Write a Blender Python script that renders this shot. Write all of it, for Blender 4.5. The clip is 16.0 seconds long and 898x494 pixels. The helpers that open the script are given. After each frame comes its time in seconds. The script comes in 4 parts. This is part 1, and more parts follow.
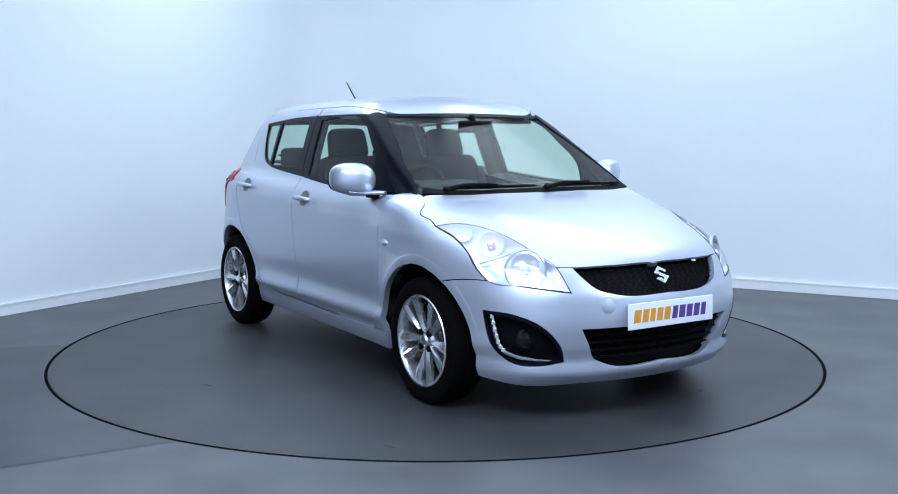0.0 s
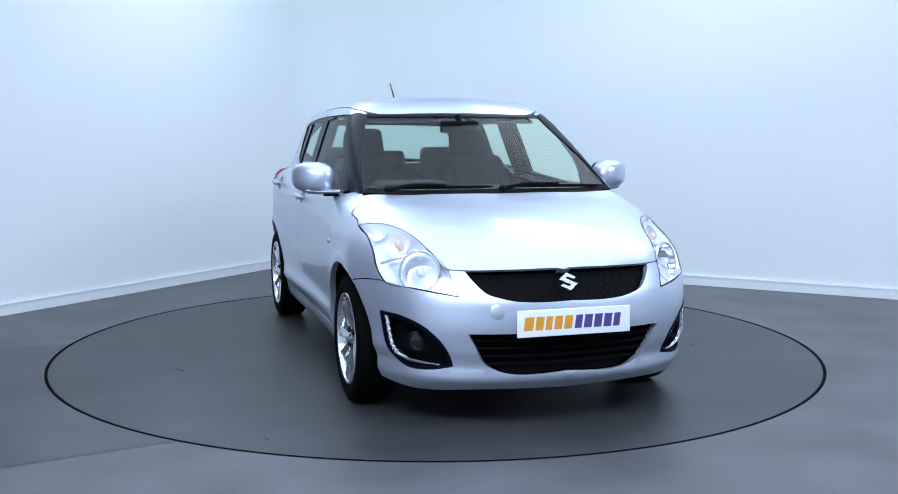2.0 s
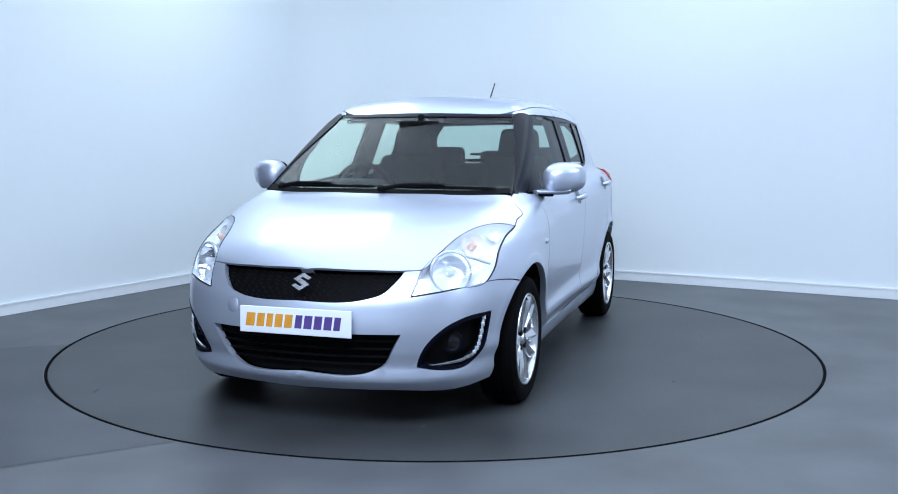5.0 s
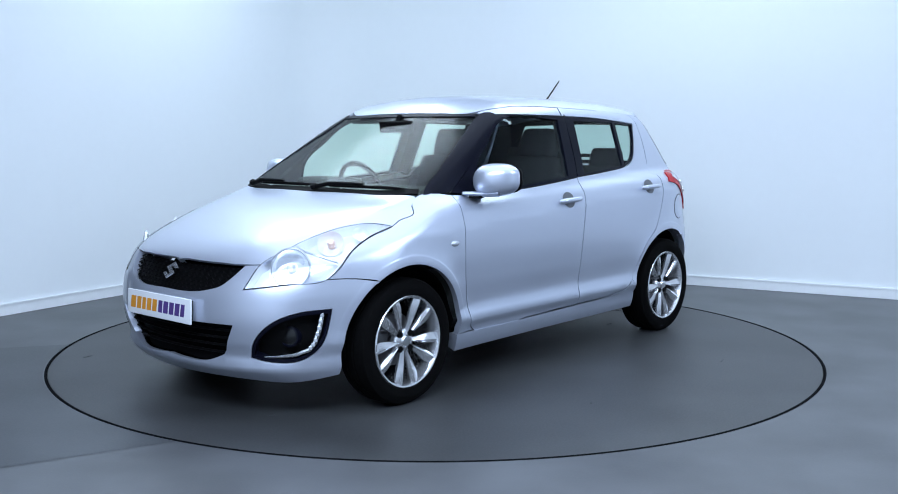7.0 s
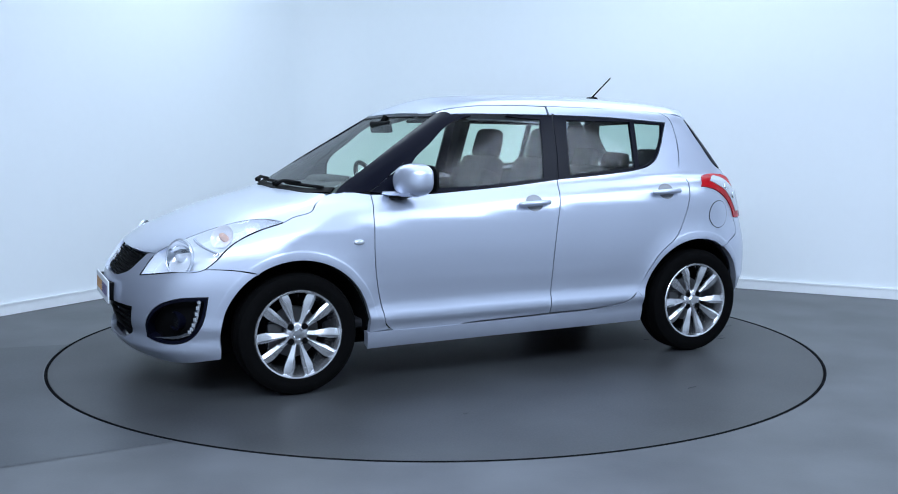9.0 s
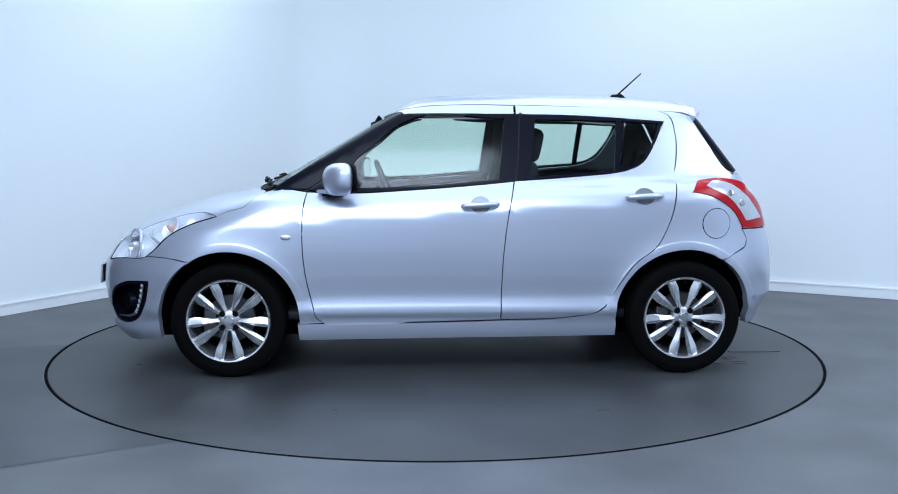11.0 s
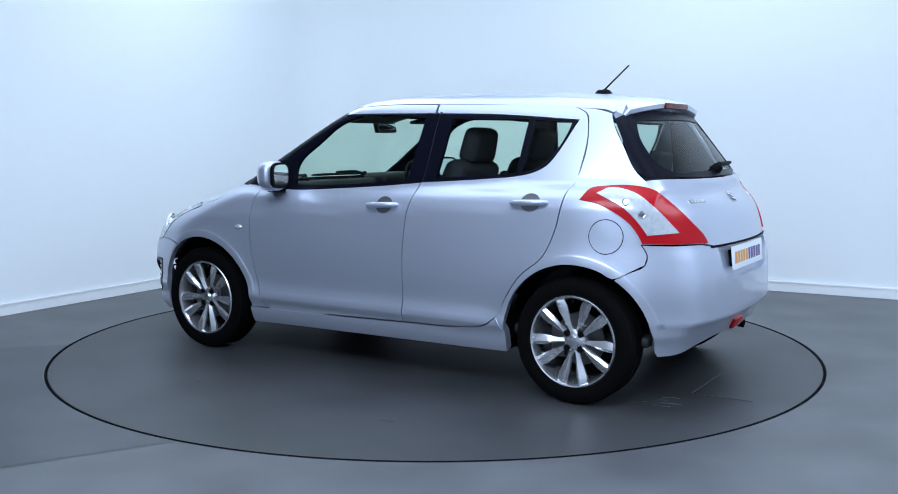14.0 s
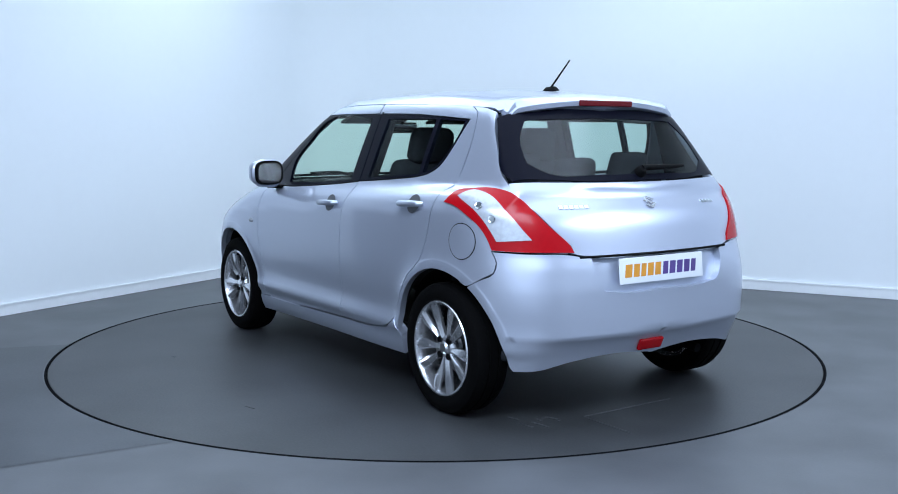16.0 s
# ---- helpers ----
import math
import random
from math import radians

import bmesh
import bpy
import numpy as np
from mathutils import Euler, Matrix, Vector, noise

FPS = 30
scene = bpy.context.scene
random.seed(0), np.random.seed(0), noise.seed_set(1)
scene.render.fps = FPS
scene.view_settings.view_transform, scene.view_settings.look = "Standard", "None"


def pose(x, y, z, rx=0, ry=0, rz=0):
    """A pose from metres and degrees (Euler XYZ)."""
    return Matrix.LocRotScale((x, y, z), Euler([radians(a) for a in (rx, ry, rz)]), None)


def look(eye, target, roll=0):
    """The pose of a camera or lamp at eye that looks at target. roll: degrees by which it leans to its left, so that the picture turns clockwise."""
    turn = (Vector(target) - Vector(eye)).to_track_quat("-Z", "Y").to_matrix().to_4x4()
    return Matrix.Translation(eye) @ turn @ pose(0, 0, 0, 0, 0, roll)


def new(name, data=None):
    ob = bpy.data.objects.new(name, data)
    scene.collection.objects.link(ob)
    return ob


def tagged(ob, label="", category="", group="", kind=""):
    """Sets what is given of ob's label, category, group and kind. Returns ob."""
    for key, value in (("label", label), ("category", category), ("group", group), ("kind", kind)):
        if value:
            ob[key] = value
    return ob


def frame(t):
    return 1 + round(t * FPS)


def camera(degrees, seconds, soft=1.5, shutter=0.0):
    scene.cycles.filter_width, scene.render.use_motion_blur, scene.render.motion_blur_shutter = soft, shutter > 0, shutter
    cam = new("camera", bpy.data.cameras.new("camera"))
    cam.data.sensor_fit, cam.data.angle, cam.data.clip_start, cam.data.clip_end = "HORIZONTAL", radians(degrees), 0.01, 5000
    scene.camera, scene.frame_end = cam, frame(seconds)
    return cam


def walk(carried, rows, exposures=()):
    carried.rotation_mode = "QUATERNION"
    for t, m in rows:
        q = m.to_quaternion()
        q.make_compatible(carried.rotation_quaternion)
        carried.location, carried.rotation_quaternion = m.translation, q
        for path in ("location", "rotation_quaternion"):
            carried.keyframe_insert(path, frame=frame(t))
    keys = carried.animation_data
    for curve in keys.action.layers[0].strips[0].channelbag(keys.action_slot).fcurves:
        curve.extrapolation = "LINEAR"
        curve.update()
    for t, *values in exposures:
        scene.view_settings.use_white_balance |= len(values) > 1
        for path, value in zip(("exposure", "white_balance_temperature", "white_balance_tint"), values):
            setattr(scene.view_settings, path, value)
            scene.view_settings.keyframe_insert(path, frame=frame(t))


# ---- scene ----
from mathutils.geometry import delaunay_2d_cdt

# ---- camera: stands still ----
cam = camera(48.8, 16.0, soft=1.0)
EYE = (0.0, -6.023, 1.276)
AIM = (math.sin(radians(0.696)), math.cos(radians(0.696)), -math.tan(radians(6.425)))
STAND = look(EYE, [e + a for e, a in zip(EYE, AIM)], 0.036)
walk(cam, [(0.0, STAND), (16.0, STAND)], [(0.0, 0.0), (16.0, 0.0)])

# ---- light: cool panels under the ceiling of a closed studio ----
world = bpy.data.worlds.new("studio_dark")
world.use_nodes = True
world.node_tree.nodes["Background"].inputs[0].default_value = (0.02, 0.022, 0.026, 1)
scene.world = world

ROOM_A = Vector((0.512, 0.859, 0.0))             # along the one wall, towards the far corner
ROOM_B = Vector((0.875, -0.484, 0.0))            # along the other, away from the corner
CORNER = Vector((-1.14, 4.22, 0.0))
HIGH = 3.7


def lamp(at, size, watts, colour, target=None):
    d = bpy.data.lights.new("ceiling_lamp", "AREA")
    d.shape, d.size, d.size_y, d.energy, d.color = "RECTANGLE", size[0], size[1], watts, colour
    ob = new("ceiling_lamp", d)
    ob.matrix_world = look(at, target or (at[0], at[1] + 0.001, 0))
    return ob


COOL = (0.645, 0.78, 0.988)
PALE = (0.70, 0.85, 0.985)
lamp((0.3, -0.8, HIGH - 0.06), (4.6, 4.0), 118, COOL)
lamp((4.4, -3.0, HIGH - 0.06), (2.4, 2.6), 200, COOL)
lamp((-0.9, -4.9, HIGH - 0.06), (3.6, 2.0), 395, COOL)
lamp((2.0, 1.2, HIGH - 0.06), (2.6, 1.8), 58, PALE)
lamp((-1.5, 1.9, HIGH - 0.06), (1.8, 1.5), 41, PALE)


# ---- materials ----
def material(name, base, rough=0.5, metal=0.0, grain=40.0, vary=0.08, bump=0.0, coat=0.0, spec=0.5, blotch=0.0, blotch_size=1.5):
    m = bpy.data.materials.new(name)
    m.use_nodes = True
    t = m.node_tree
    b = t.nodes["Principled BSDF"]
    b.inputs["Metallic"].default_value, b.inputs["Coat Weight"].default_value, b.inputs["Coat Roughness"].default_value = metal, coat, 0.04
    b.inputs["Specular IOR Level"].default_value = spec
    c = t.nodes.new("ShaderNodeTexCoord")
    n = t.nodes.new("ShaderNodeTexNoise")
    n.inputs["Scale"].default_value, n.inputs["Detail"].default_value = grain, 5
    t.links.new(c.outputs["Object"], n.inputs["Vector"])
    r = t.nodes.new("ShaderNodeMapRange")
    r.inputs["To Min"].default_value, r.inputs["To Max"].default_value = 1 - vary, 1 + vary
    t.links.new(n.outputs["Fac"], r.inputs["Value"])
    value = r.outputs[0]
    if blotch:
        n2 = t.nodes.new("ShaderNodeTexNoise")
        n2.inputs["Scale"].default_value, n2.inputs["Detail"].default_value = blotch_size, 3
        t.links.new(c.outputs["Object"], n2.inputs["Vector"])
        r2 = t.nodes.new("ShaderNodeMapRange")
        r2.inputs["From Min"].default_value, r2.inputs["From Max"].default_value = 0.3, 0.7
        r2.inputs["To Min"].default_value, r2.inputs["To Max"].default_value = 1 - blotch, 1 + blotch
        t.links.new(n2.outputs["Fac"], r2.inputs["Value"])
        x = t.nodes.new("ShaderNodeMath")
        x.operation = "MULTIPLY"
        t.links.new(value, x.inputs[0])
        t.links.new(r2.outputs[0], x.inputs[1])
        value = x.outputs[0]
    v = t.nodes.new("ShaderNodeVectorMath")
    v.operation = "SCALE"
    v.inputs[0].default_value = base
    t.links.new(value, v.inputs["Scale"])
    t.links.new(v.outputs[0], b.inputs["Base Color"])
    rr = t.nodes.new("ShaderNodeMapRange")
    rr.inputs["To Min"].default_value, rr.inputs["To Max"].default_value = max(0.0, rough * 0.85), min(1.0, rough * 1.15)
    t.links.new(n.outputs["Fac"], rr.inputs["Value"])
    t.links.new(rr.outputs[0], b.inputs["Roughness"])
    if bump:
        u = t.nodes.new("ShaderNodeBump")
        u.inputs["Strength"].default_value, u.inputs["Distance"].default_value = bump, 0.002
        t.links.new(n.outputs["Fac"], u.inputs["Height"])
        t.links.new(u.outputs[0], b.inputs["Normal"])
    return m


def clear(name, tint, gloss=0.022, rough=0.12):
    """A thin pane: tinted, with a mirror gloss that grows at grazing angles."""
    m = bpy.data.materials.new(name)
    m.use_nodes = True
    t = m.node_tree
    t.nodes.remove(t.nodes["Principled BSDF"])
    a, g, f, p, q, x = (t.nodes.new("ShaderNode" + k) for k in ("BsdfTransparent", "BsdfGlossy", "LayerWeight", "Math", "Math", "MixShader"))
    a.inputs[0].default_value = (*tint, 1)
    g.inputs["Roughness"].default_value = rough
    f.inputs["Blend"].default_value = 0.5
    p.operation, q.operation = "POWER", "MULTIPLY_ADD"
    p.inputs[1].default_value, q.inputs[1].default_value, q.inputs[2].default_value = 4.5, 0.55, gloss
    t.links.new(f.outputs["Facing"], p.inputs[0])
    t.links.new(p.outputs[0], q.inputs[0])
    t.links.new(q.outputs[0], x.inputs[0])
    t.links.new(a.outputs[0], x.inputs[1])
    t.links.new(g.outputs[0], x.inputs[2])
    t.links.new(x.outputs[0], t.nodes["Material Output"].inputs[0])
    return m


PAINT = material("silver_metallic_paint", (0.548, 0.59, 0.70), 0.36, 0.66, 900, 0.06, 0.0, 0.55)
BLACK_GLOSS = material("gloss_black_trim", (0.003, 0.0035, 0.009), 0.3, 0, 200, 0.2, 0, 0.0, 0.09)
BLACK = material("black_plastic", (0.0025, 0.0025, 0.003), 0.6, 0, 300, 0.3, 0.15, 0, 0.08)
# near-black: deep shade under the car and in its recesses, put into the colour
DARK = material("underside_shade_black", (0.002, 0.002, 0.0025), 0.95, 0, 60, 0.3, 0, 0, 0.05)
TRIM = material("dark_grey_cabin_trim", (0.010, 0.011, 0.015), 0.7, 0, 250, 0.25, 0.2)
CLOTH = material("black_woven_seat_cloth", (0.010, 0.012, 0.018), 0.9, 0, 350, 0.35, 0.4)
LINING = material("grey_headlining", (0.06, 0.063, 0.066), 0.9, 0, 200, 0.1, 0.2)
RUBBER = material("tyre_rubber", (0.0018, 0.0018, 0.002), 0.85, 0, 120, 0.3, 0.3, 0, 0.07)
ALLOY = material("machined_alloy", (0.68, 0.69, 0.72), 0.26, 0.9, 80, 0.05, 0, 0.4)
HANDLE_SHADE = material("handle_recess_shade", (0.20, 0.205, 0.22), 0.4, 0.8, 80, 0.1)
CHROME = material("chrome", (0.82, 0.84, 0.87), 0.09, 1.0, 60, 0.03)
REFLECTOR = material("bright_lamp_reflector", (0.88, 0.90, 0.94), 0.25, 0.35, 60, 0.05)
STEEL = material("brake_steel", (0.12, 0.12, 0.125), 0.4, 0.9, 150, 0.15)
RED = material("red_lamp_plastic", (0.40, 0.003, 0.008), 0.25, 0, 60, 0.10, 0, 0.05)
DEEP_RED = material("deep_red_lamp_plastic", (0.13, 0.004, 0.008), 0.22, 0, 60, 0.15, 0, 0.12)
PALE_LAMP = material("clear_ribbed_lamp_plastic", (0.55, 0.58, 0.63), 0.24, 0.35, 50, 0.25, 0, 0.3)
for lamp_red in (RED, DEEP_RED):
    next(n for n in lamp_red.node_tree.nodes if n.type == "BSDF_PRINCIPLED").inputs["Specular IOR Level"].default_value = 0.22
AMBER = material("amber_bulb", (0.75, 0.50, 0.40), 0.25, 0.1, 60, 0.1)
PLATE = material("white_plate", (0.80, 0.82, 0.86), 0.35, 0, 60, 0.03)
ORANGE = material("orange_print", (0.72, 0.30, 0.03), 0.4, 0, 25, 0.25)
PURPLE = material("purple_print", (0.09, 0.05, 0.22), 0.4, 0, 25, 0.2)
GREY_PRINT = material("grey_print", (0.35, 0.37, 0.42), 0.4, 0.2, 25, 0.1)
GLASS = clear("green_tinted_glass", (0.82, 0.93, 0.84))
DARK_GLASS = clear("darker_rear_glass", (0.70, 0.83, 0.78), 0.07, 0.16)
LENS = clear("clear_lamp_lens", (0.95, 0.97, 1.0), 0.05, 0.02)
MIRROR = material("mirror_glass", (0.75, 0.78, 0.82), 0.03, 1.0, 10, 0.02)
WALL = material("white_studio_paint", (0.80, 0.835, 0.86), 0.75, 0, 14, 0.012, 0.05, 0, 0.3, 0.012, 0.5)
# for the added wall out of view that the car flank reflects
WALL_DARK = material("unseen_wall_dark", (0.05, 0.055, 0.065), 0.8, 0, 14, 0.03, 0.05, 0, 0.2, 0.03, 0.5)
SKIRT = material("white_gloss_skirting", (0.82, 0.84, 0.86), 0.35, 0, 30, 0.03)
CEILING = material("white_ceiling_paint", (0.80, 0.82, 0.84), 0.85, 0, 20, 0.02)
GROOVE = material("black_joint", (0.002, 0.002, 0.003), 0.9, 0, 100, 0.2, 0, 0, 0.05)
MARK = material("dark_scuff", (0.055, 0.057, 0.062), 0.6, 0, 60, 0.3)


def floor_paint(name, base, gloss=0.42, sheen=0.35):
    """Worn grey floor paint: cloudy tone, fine speckle, a soft sheen that varies."""
    return material(name, base, gloss, 0, 90, 0.14, 0.10, 0, sheen, 0.30, 1.6)


FLOOR = floor_paint("blue_grey_floor_paint", (0.077, 0.081, 0.087))
FLOOR_DARK = floor_paint("darker_floor_grey", (0.046, 0.050, 0.055))
DISC = floor_paint("grey_turntable_paint", (0.034, 0.036, 0.038), 0.46, 0.45)


# ---- mesh helpers ----
def mesh_object(name, verts, faces, mat, parent=None, label="", smooth=True, normals=None):
    me = bpy.data.meshes.new(name)
    me.from_pydata([tuple(map(float, v)) for v in verts], [], [tuple(map(int, f)) for f in faces])
    me.materials.append(mat)
    me.polygons.foreach_set("use_smooth", [smooth] * len(me.polygons))
    me.update()
    if normals is not None:
        me.normals_split_custom_set_from_vertices([tuple(map(float, n)) for n in normals])
    ob = new(name, me)
    ob.parent = parent
    return tagged(ob, label)


def part(name, bm, mat, parent=None, label="", smooth=True):
    me = bpy.data.meshes.new(name)
    bmesh.ops.recalc_face_normals(bm, faces=bm.faces)
    bm.to_mesh(me)
    bm.free()
    me.materials.append(mat)
    me.polygons.foreach_set("use_smooth", [smooth] * len(me.polygons))
    if smooth:
        me.set_sharp_from_angle(angle=radians(38))
    ob = new(name, me)
    ob.parent = parent
    return tagged(ob, label)


def block(size, at=(0, 0, 0), bevel=0.01, turn=(0, 0, 0), taper=1.0, segments=3):
    """A rounded box; taper scales its top."""
    bm = bmesh.new()
    bmesh.ops.create_cube(bm, size=1)
    for v in bm.verts:
        k = taper if v.co.z > 0 else 1.0
        v.co = Vector((v.co.x * size[0] * k, v.co.y * size[1] * k, v.co.z * size[2]))
    if bevel:
        bmesh.ops.bevel(bm, geom=bm.edges[:], offset=bevel, segments=segments, affect="EDGES", profile=0.6)
    bm.transform(pose(*at, *turn))
    return bm


def join(*parts):
    bm = bmesh.new()
    for p in parts:
        me = bpy.data.meshes.new("joined")
        p.to_mesh(me)
        p.free()
        bm.from_mesh(me)
        bpy.data.meshes.remove(me)
    return bm


def lathe(profile, at=(0, 0, 0), turn=(0, 0, 0), count=48, closed=False):
    """Turn (radius, height) pairs round the z axis."""
    bm = bmesh.new()
    rings = [[bm.verts.new((r * math.cos(2 * math.pi * i / count), r * math.sin(2 * math.pi * i / count), h)) for i in range(count)] for r, h in profile]
    pairs = list(zip(rings, rings[1:])) + ([(rings[-1], rings[0])] if closed else [])
    for a, b in pairs:
        for i in range(count):
            j = (i + 1) % count
            bm.faces.new((a[i], a[j], b[j], b[i]))
    bmesh.ops.remove_doubles(bm, verts=bm.verts, dist=1e-5)
    bm.transform(pose(*at, *turn))
    return bm


def tube(path, radius, sides=10, flat=1.0):
    """A rod along a path; radius may be a list; flat squashes it in z."""
    path = [Vector(p) for p in path]
    radii = radius if isinstance(radius, (list, tuple)) else [radius] * len(path)
    bm = bmesh.new()
    rings = []
    for i, p in enumerate(path):
        d = (path[min(i + 1, len(path) - 1)] - path[max(i - 1, 0)]).normalized()
        u = d.cross(Vector((0, 0, 1)))
        u = u.normalized() if u.length > 1e-4 else Vector((1, 0, 0))
        v = u.cross(d)
        rings.append([bm.verts.new(p + (u * math.cos(2 * math.pi * k / sides) + v * flat * math.sin(2 * math.pi * k / sides)) * radii[i]) for k in range(sides)])
    for a, b in zip(rings, rings[1:]):
        for k in range(sides):
            bm.faces.new((a[k], a[(k + 1) % sides], b[(k + 1) % sides], b[k]))
    bm.faces.new(rings[0])
    bm.faces.new(rings[-1])
    return bm


def prism(points, depth, m=None, bevel=0.0):
    """An extruded outline in the xy plane, standing depth high."""
    bm = bmesh.new()
    f = bm.faces.new([bm.verts.new((x, y, 0)) for x, y in points])
    e = bmesh.ops.extrude_face_region(bm, geom=[f])
    top = [v for v in e["geom"] if isinstance(v, bmesh.types.BMVert)]
    bmesh.ops.translate(bm, verts=top, vec=(0, 0, depth))
    if bevel:
        edges = [g for g in bm.edges if g.verts[0] in top and g.verts[1] in top]
        bmesh.ops.bevel(bm, geom=edges, offset=bevel, segments=2, affect="EDGES")
    if m is not None:
        bm.transform(m)
    return bm


def mirrored(bm):
    bmesh.ops.scale(bm, vec=(1, -1, 1), verts=bm.verts)
    bmesh.ops.reverse_faces(bm, faces=bm.faces)
    return bm


# ---- the car's outer form: a smooth solid, left half (y >= 0), x forward, z up, metres ----
def curve(xs, ys):
    """A smooth curve through the knots (monotone-safe Hermite)."""
    xs, ys = np.array(xs, float), np.array(ys, float)
    d = np.diff(ys) / np.diff(xs)
    m = np.concatenate([[d[0]], np.where(d[1:] * d[:-1] > 0, 2 * d[1:] * d[:-1] / (d[1:] + d[:-1] + 1e-12), 0), [d[-1]]])

    def f(q):
        q = np.asarray(q, float)
        i = np.clip(np.searchsorted(xs, q) - 1, 0, len(xs) - 2)
        h = xs[i + 1] - xs[i]
        u = np.clip((q - xs[i]) / h, 0, 1)
        v = ((1 + 2 * u) * (1 - u) ** 2 * ys[i] + u * (1 - u) ** 2 * h * m[i] + u * u * (3 - 2 * u) * ys[i + 1] + u * u * (u - 1) * h * m[i + 1])
        return v + np.where(q < xs[0], (q - xs[0]) * m[0], 0) + np.where(q > xs[-1], (q - xs[-1]) * m[-1], 0)
    return f


def smax(a, b, k):
    h = np.maximum(k - np.abs(a - b), 0) / k
    return np.maximum(a, b) + h * h * k * 0.25


def smin(a, b, k):
    return -smax(-a, -b, k)


WB = 1.215                                      # half the wheelbase
plan = curve([-1.9, -1.7, -1.5, -1.2, -0.6, 0.0, 0.6, 1.0, 1.3, 1.6, 1.85, 2.0], [0.62, 0.735, 0.795, 0.832, 0.832, 0.823, 0.83, 0.843, 0.838, 0.80, 0.735, 0.66])
flank = curve([0.10, 0.19, 0.24, 0.276, 0.291, 0.337, 0.345, 0.42, 0.55, 0.70, 0.75, 0.822, 0.832, 0.97, 1.06], [-0.12, -0.060, -0.040, -0.033, -0.032, -0.011, -0.009, -0.024, -0.010, 0.0, 0.0, -0.003, -0.006, -0.056, -0.10])
nose = curve([0.10, 0.18, 0.225, 0.245, 0.29, 0.36, 0.46, 0.56, 0.64, 0.70, 0.76, 0.84, 1.0], [1.85, 1.94, 1.985, 1.998, 1.992, 2.015, 2.03, 2.02, 1.985, 1.95, 1.87, 1.70, 1.3])
tail = curve([0.10, 0.20, 0.32, 0.395, 0.411, 0.60, 0.70, 0.735, 0.755, 0.80, 0.86, 0.95, 1.04, 1.2], [-1.64, -1.72, -1.770, -1.810, -1.837, -1.834, -1.822, -1.812, -1.805, -1.793, -1.776, -1.742, -1.69, -1.56])
bonnet = curve([0.6, 0.9, 1.1, 1.3, 1.5, 1.7, 1.85, 2.0], [1.06, 1.01, 0.98, 0.94, 0.895, 0.835, 0.77, 0.66])
belt = curve([-1.9, -1.6, -1.2, -0.6, 0.0, 0.6, 0.9, 1.1], [1.06, 1.06, 1.055, 1.03, 1.005, 0.985, 0.98, 0.96])
roofline = curve([-1.7, -1.45, -1.2, -0.8, -0.4, 0.0, 0.3, 0.55, 0.8], [1.40, 1.452, 1.483, 1.512, 1.520, 1.512, 1.489, 1.44, 1.36])
cabin = curve([-1.8, -1.4, -1.0, -0.5, 0.0, 0.5, 0.9, 1.3], [0.63, 0.695, 0.725, 0.742, 0.748, 0.735, 0.705, 0.65])


def lower(x, y, z):
    rise = np.clip((z - 0.6) / 0.22, 0, 1)
    w = plan(x) + flank(z - 0.055 * (0.8 - np.clip(x, -1.4, 1.2)) * rise * rise * (3 - 2 * rise))
    for c in (WB, -WB):                          # swollen wheel arches
        r = np.hypot(x - c, z - 0.305)
        lip = np.clip((0.419 - r) / 0.014, 0, 1)
        w = w + np.clip((z - 0.31) / 0.12, 0, 1) * (0.011 * np.exp(-((r - 0.37) / 0.075) ** 2) + 0.0028 * lip * lip * (3 - 2 * lip))
    side = y - w
    front = (x - (nose(z) - 0.36 * y ** 2 - 0.75 * y ** 6)) * 0.9
    low = np.clip((0.78 - z) / 0.26, 0, 1)       # the bumper is squarer than the tailgate
    low = low * low * (3 - 2 * low)
    back = ((tail(z) + 0.012 * low + (0.20 - 0.06 * low) * y ** 2 + (0.45 - 0.14 * low) * y ** 6) - x) * 0.95
    crown = bonnet(x) - 0.055 * y ** 2 - 0.03 * y ** 4
    t = np.clip((x - 0.75) / 0.3, 0, 1)
    t = t * t * (3 - 2 * t)
    top = (z - (t * crown + (1 - t) * (belt(x) - 0.02))) * 0.93
    g = smax(side, top, 0.07)
    g = smax(g, front, 0.11)
    return np.maximum(smax(g, back, 0.16), 0.17 - z)


def upper(x, y, z):
    side = (y - (cabin(x) - 0.30 * (z - 1.0) - 0.12 * np.maximum(z - 1.0, 0) ** 2)) * 0.95
    top = z - (roofline(x) - 0.14 * y ** 2)
    screen = ((x - 1.13) + 0.16 * y ** 2) * 0.50 + (z - 0.965) * 0.86 + 0.05 * np.maximum(z - 0.965, 0) * (1.45 - z)
    rear = (-(x + 1.68) + 0.26 * y ** 2) * 0.785 + (z - 1.03) * 0.62
    g = smax(side, top, 0.09)
    g = smax(g, screen, 0.05)
    return np.maximum(smax(g, rear, 0.06), np.maximum(0.88 - z, -1.668 - x + 0.24 * y ** 2))


def solid(q):
    """Below zero inside the body."""
    x, y, z = q[..., 0], np.abs(q[..., 1]), q[..., 2]
    return smin(lower(x, y, z), upper(x, y, z), 0.035)


def slope(q):
    g = np.stack([solid(q + d) - solid(q - d) for d in np.eye(3) * 0.004], -1)
    return g / (np.linalg.norm(g, axis=-1, keepdims=True) + 1e-12)


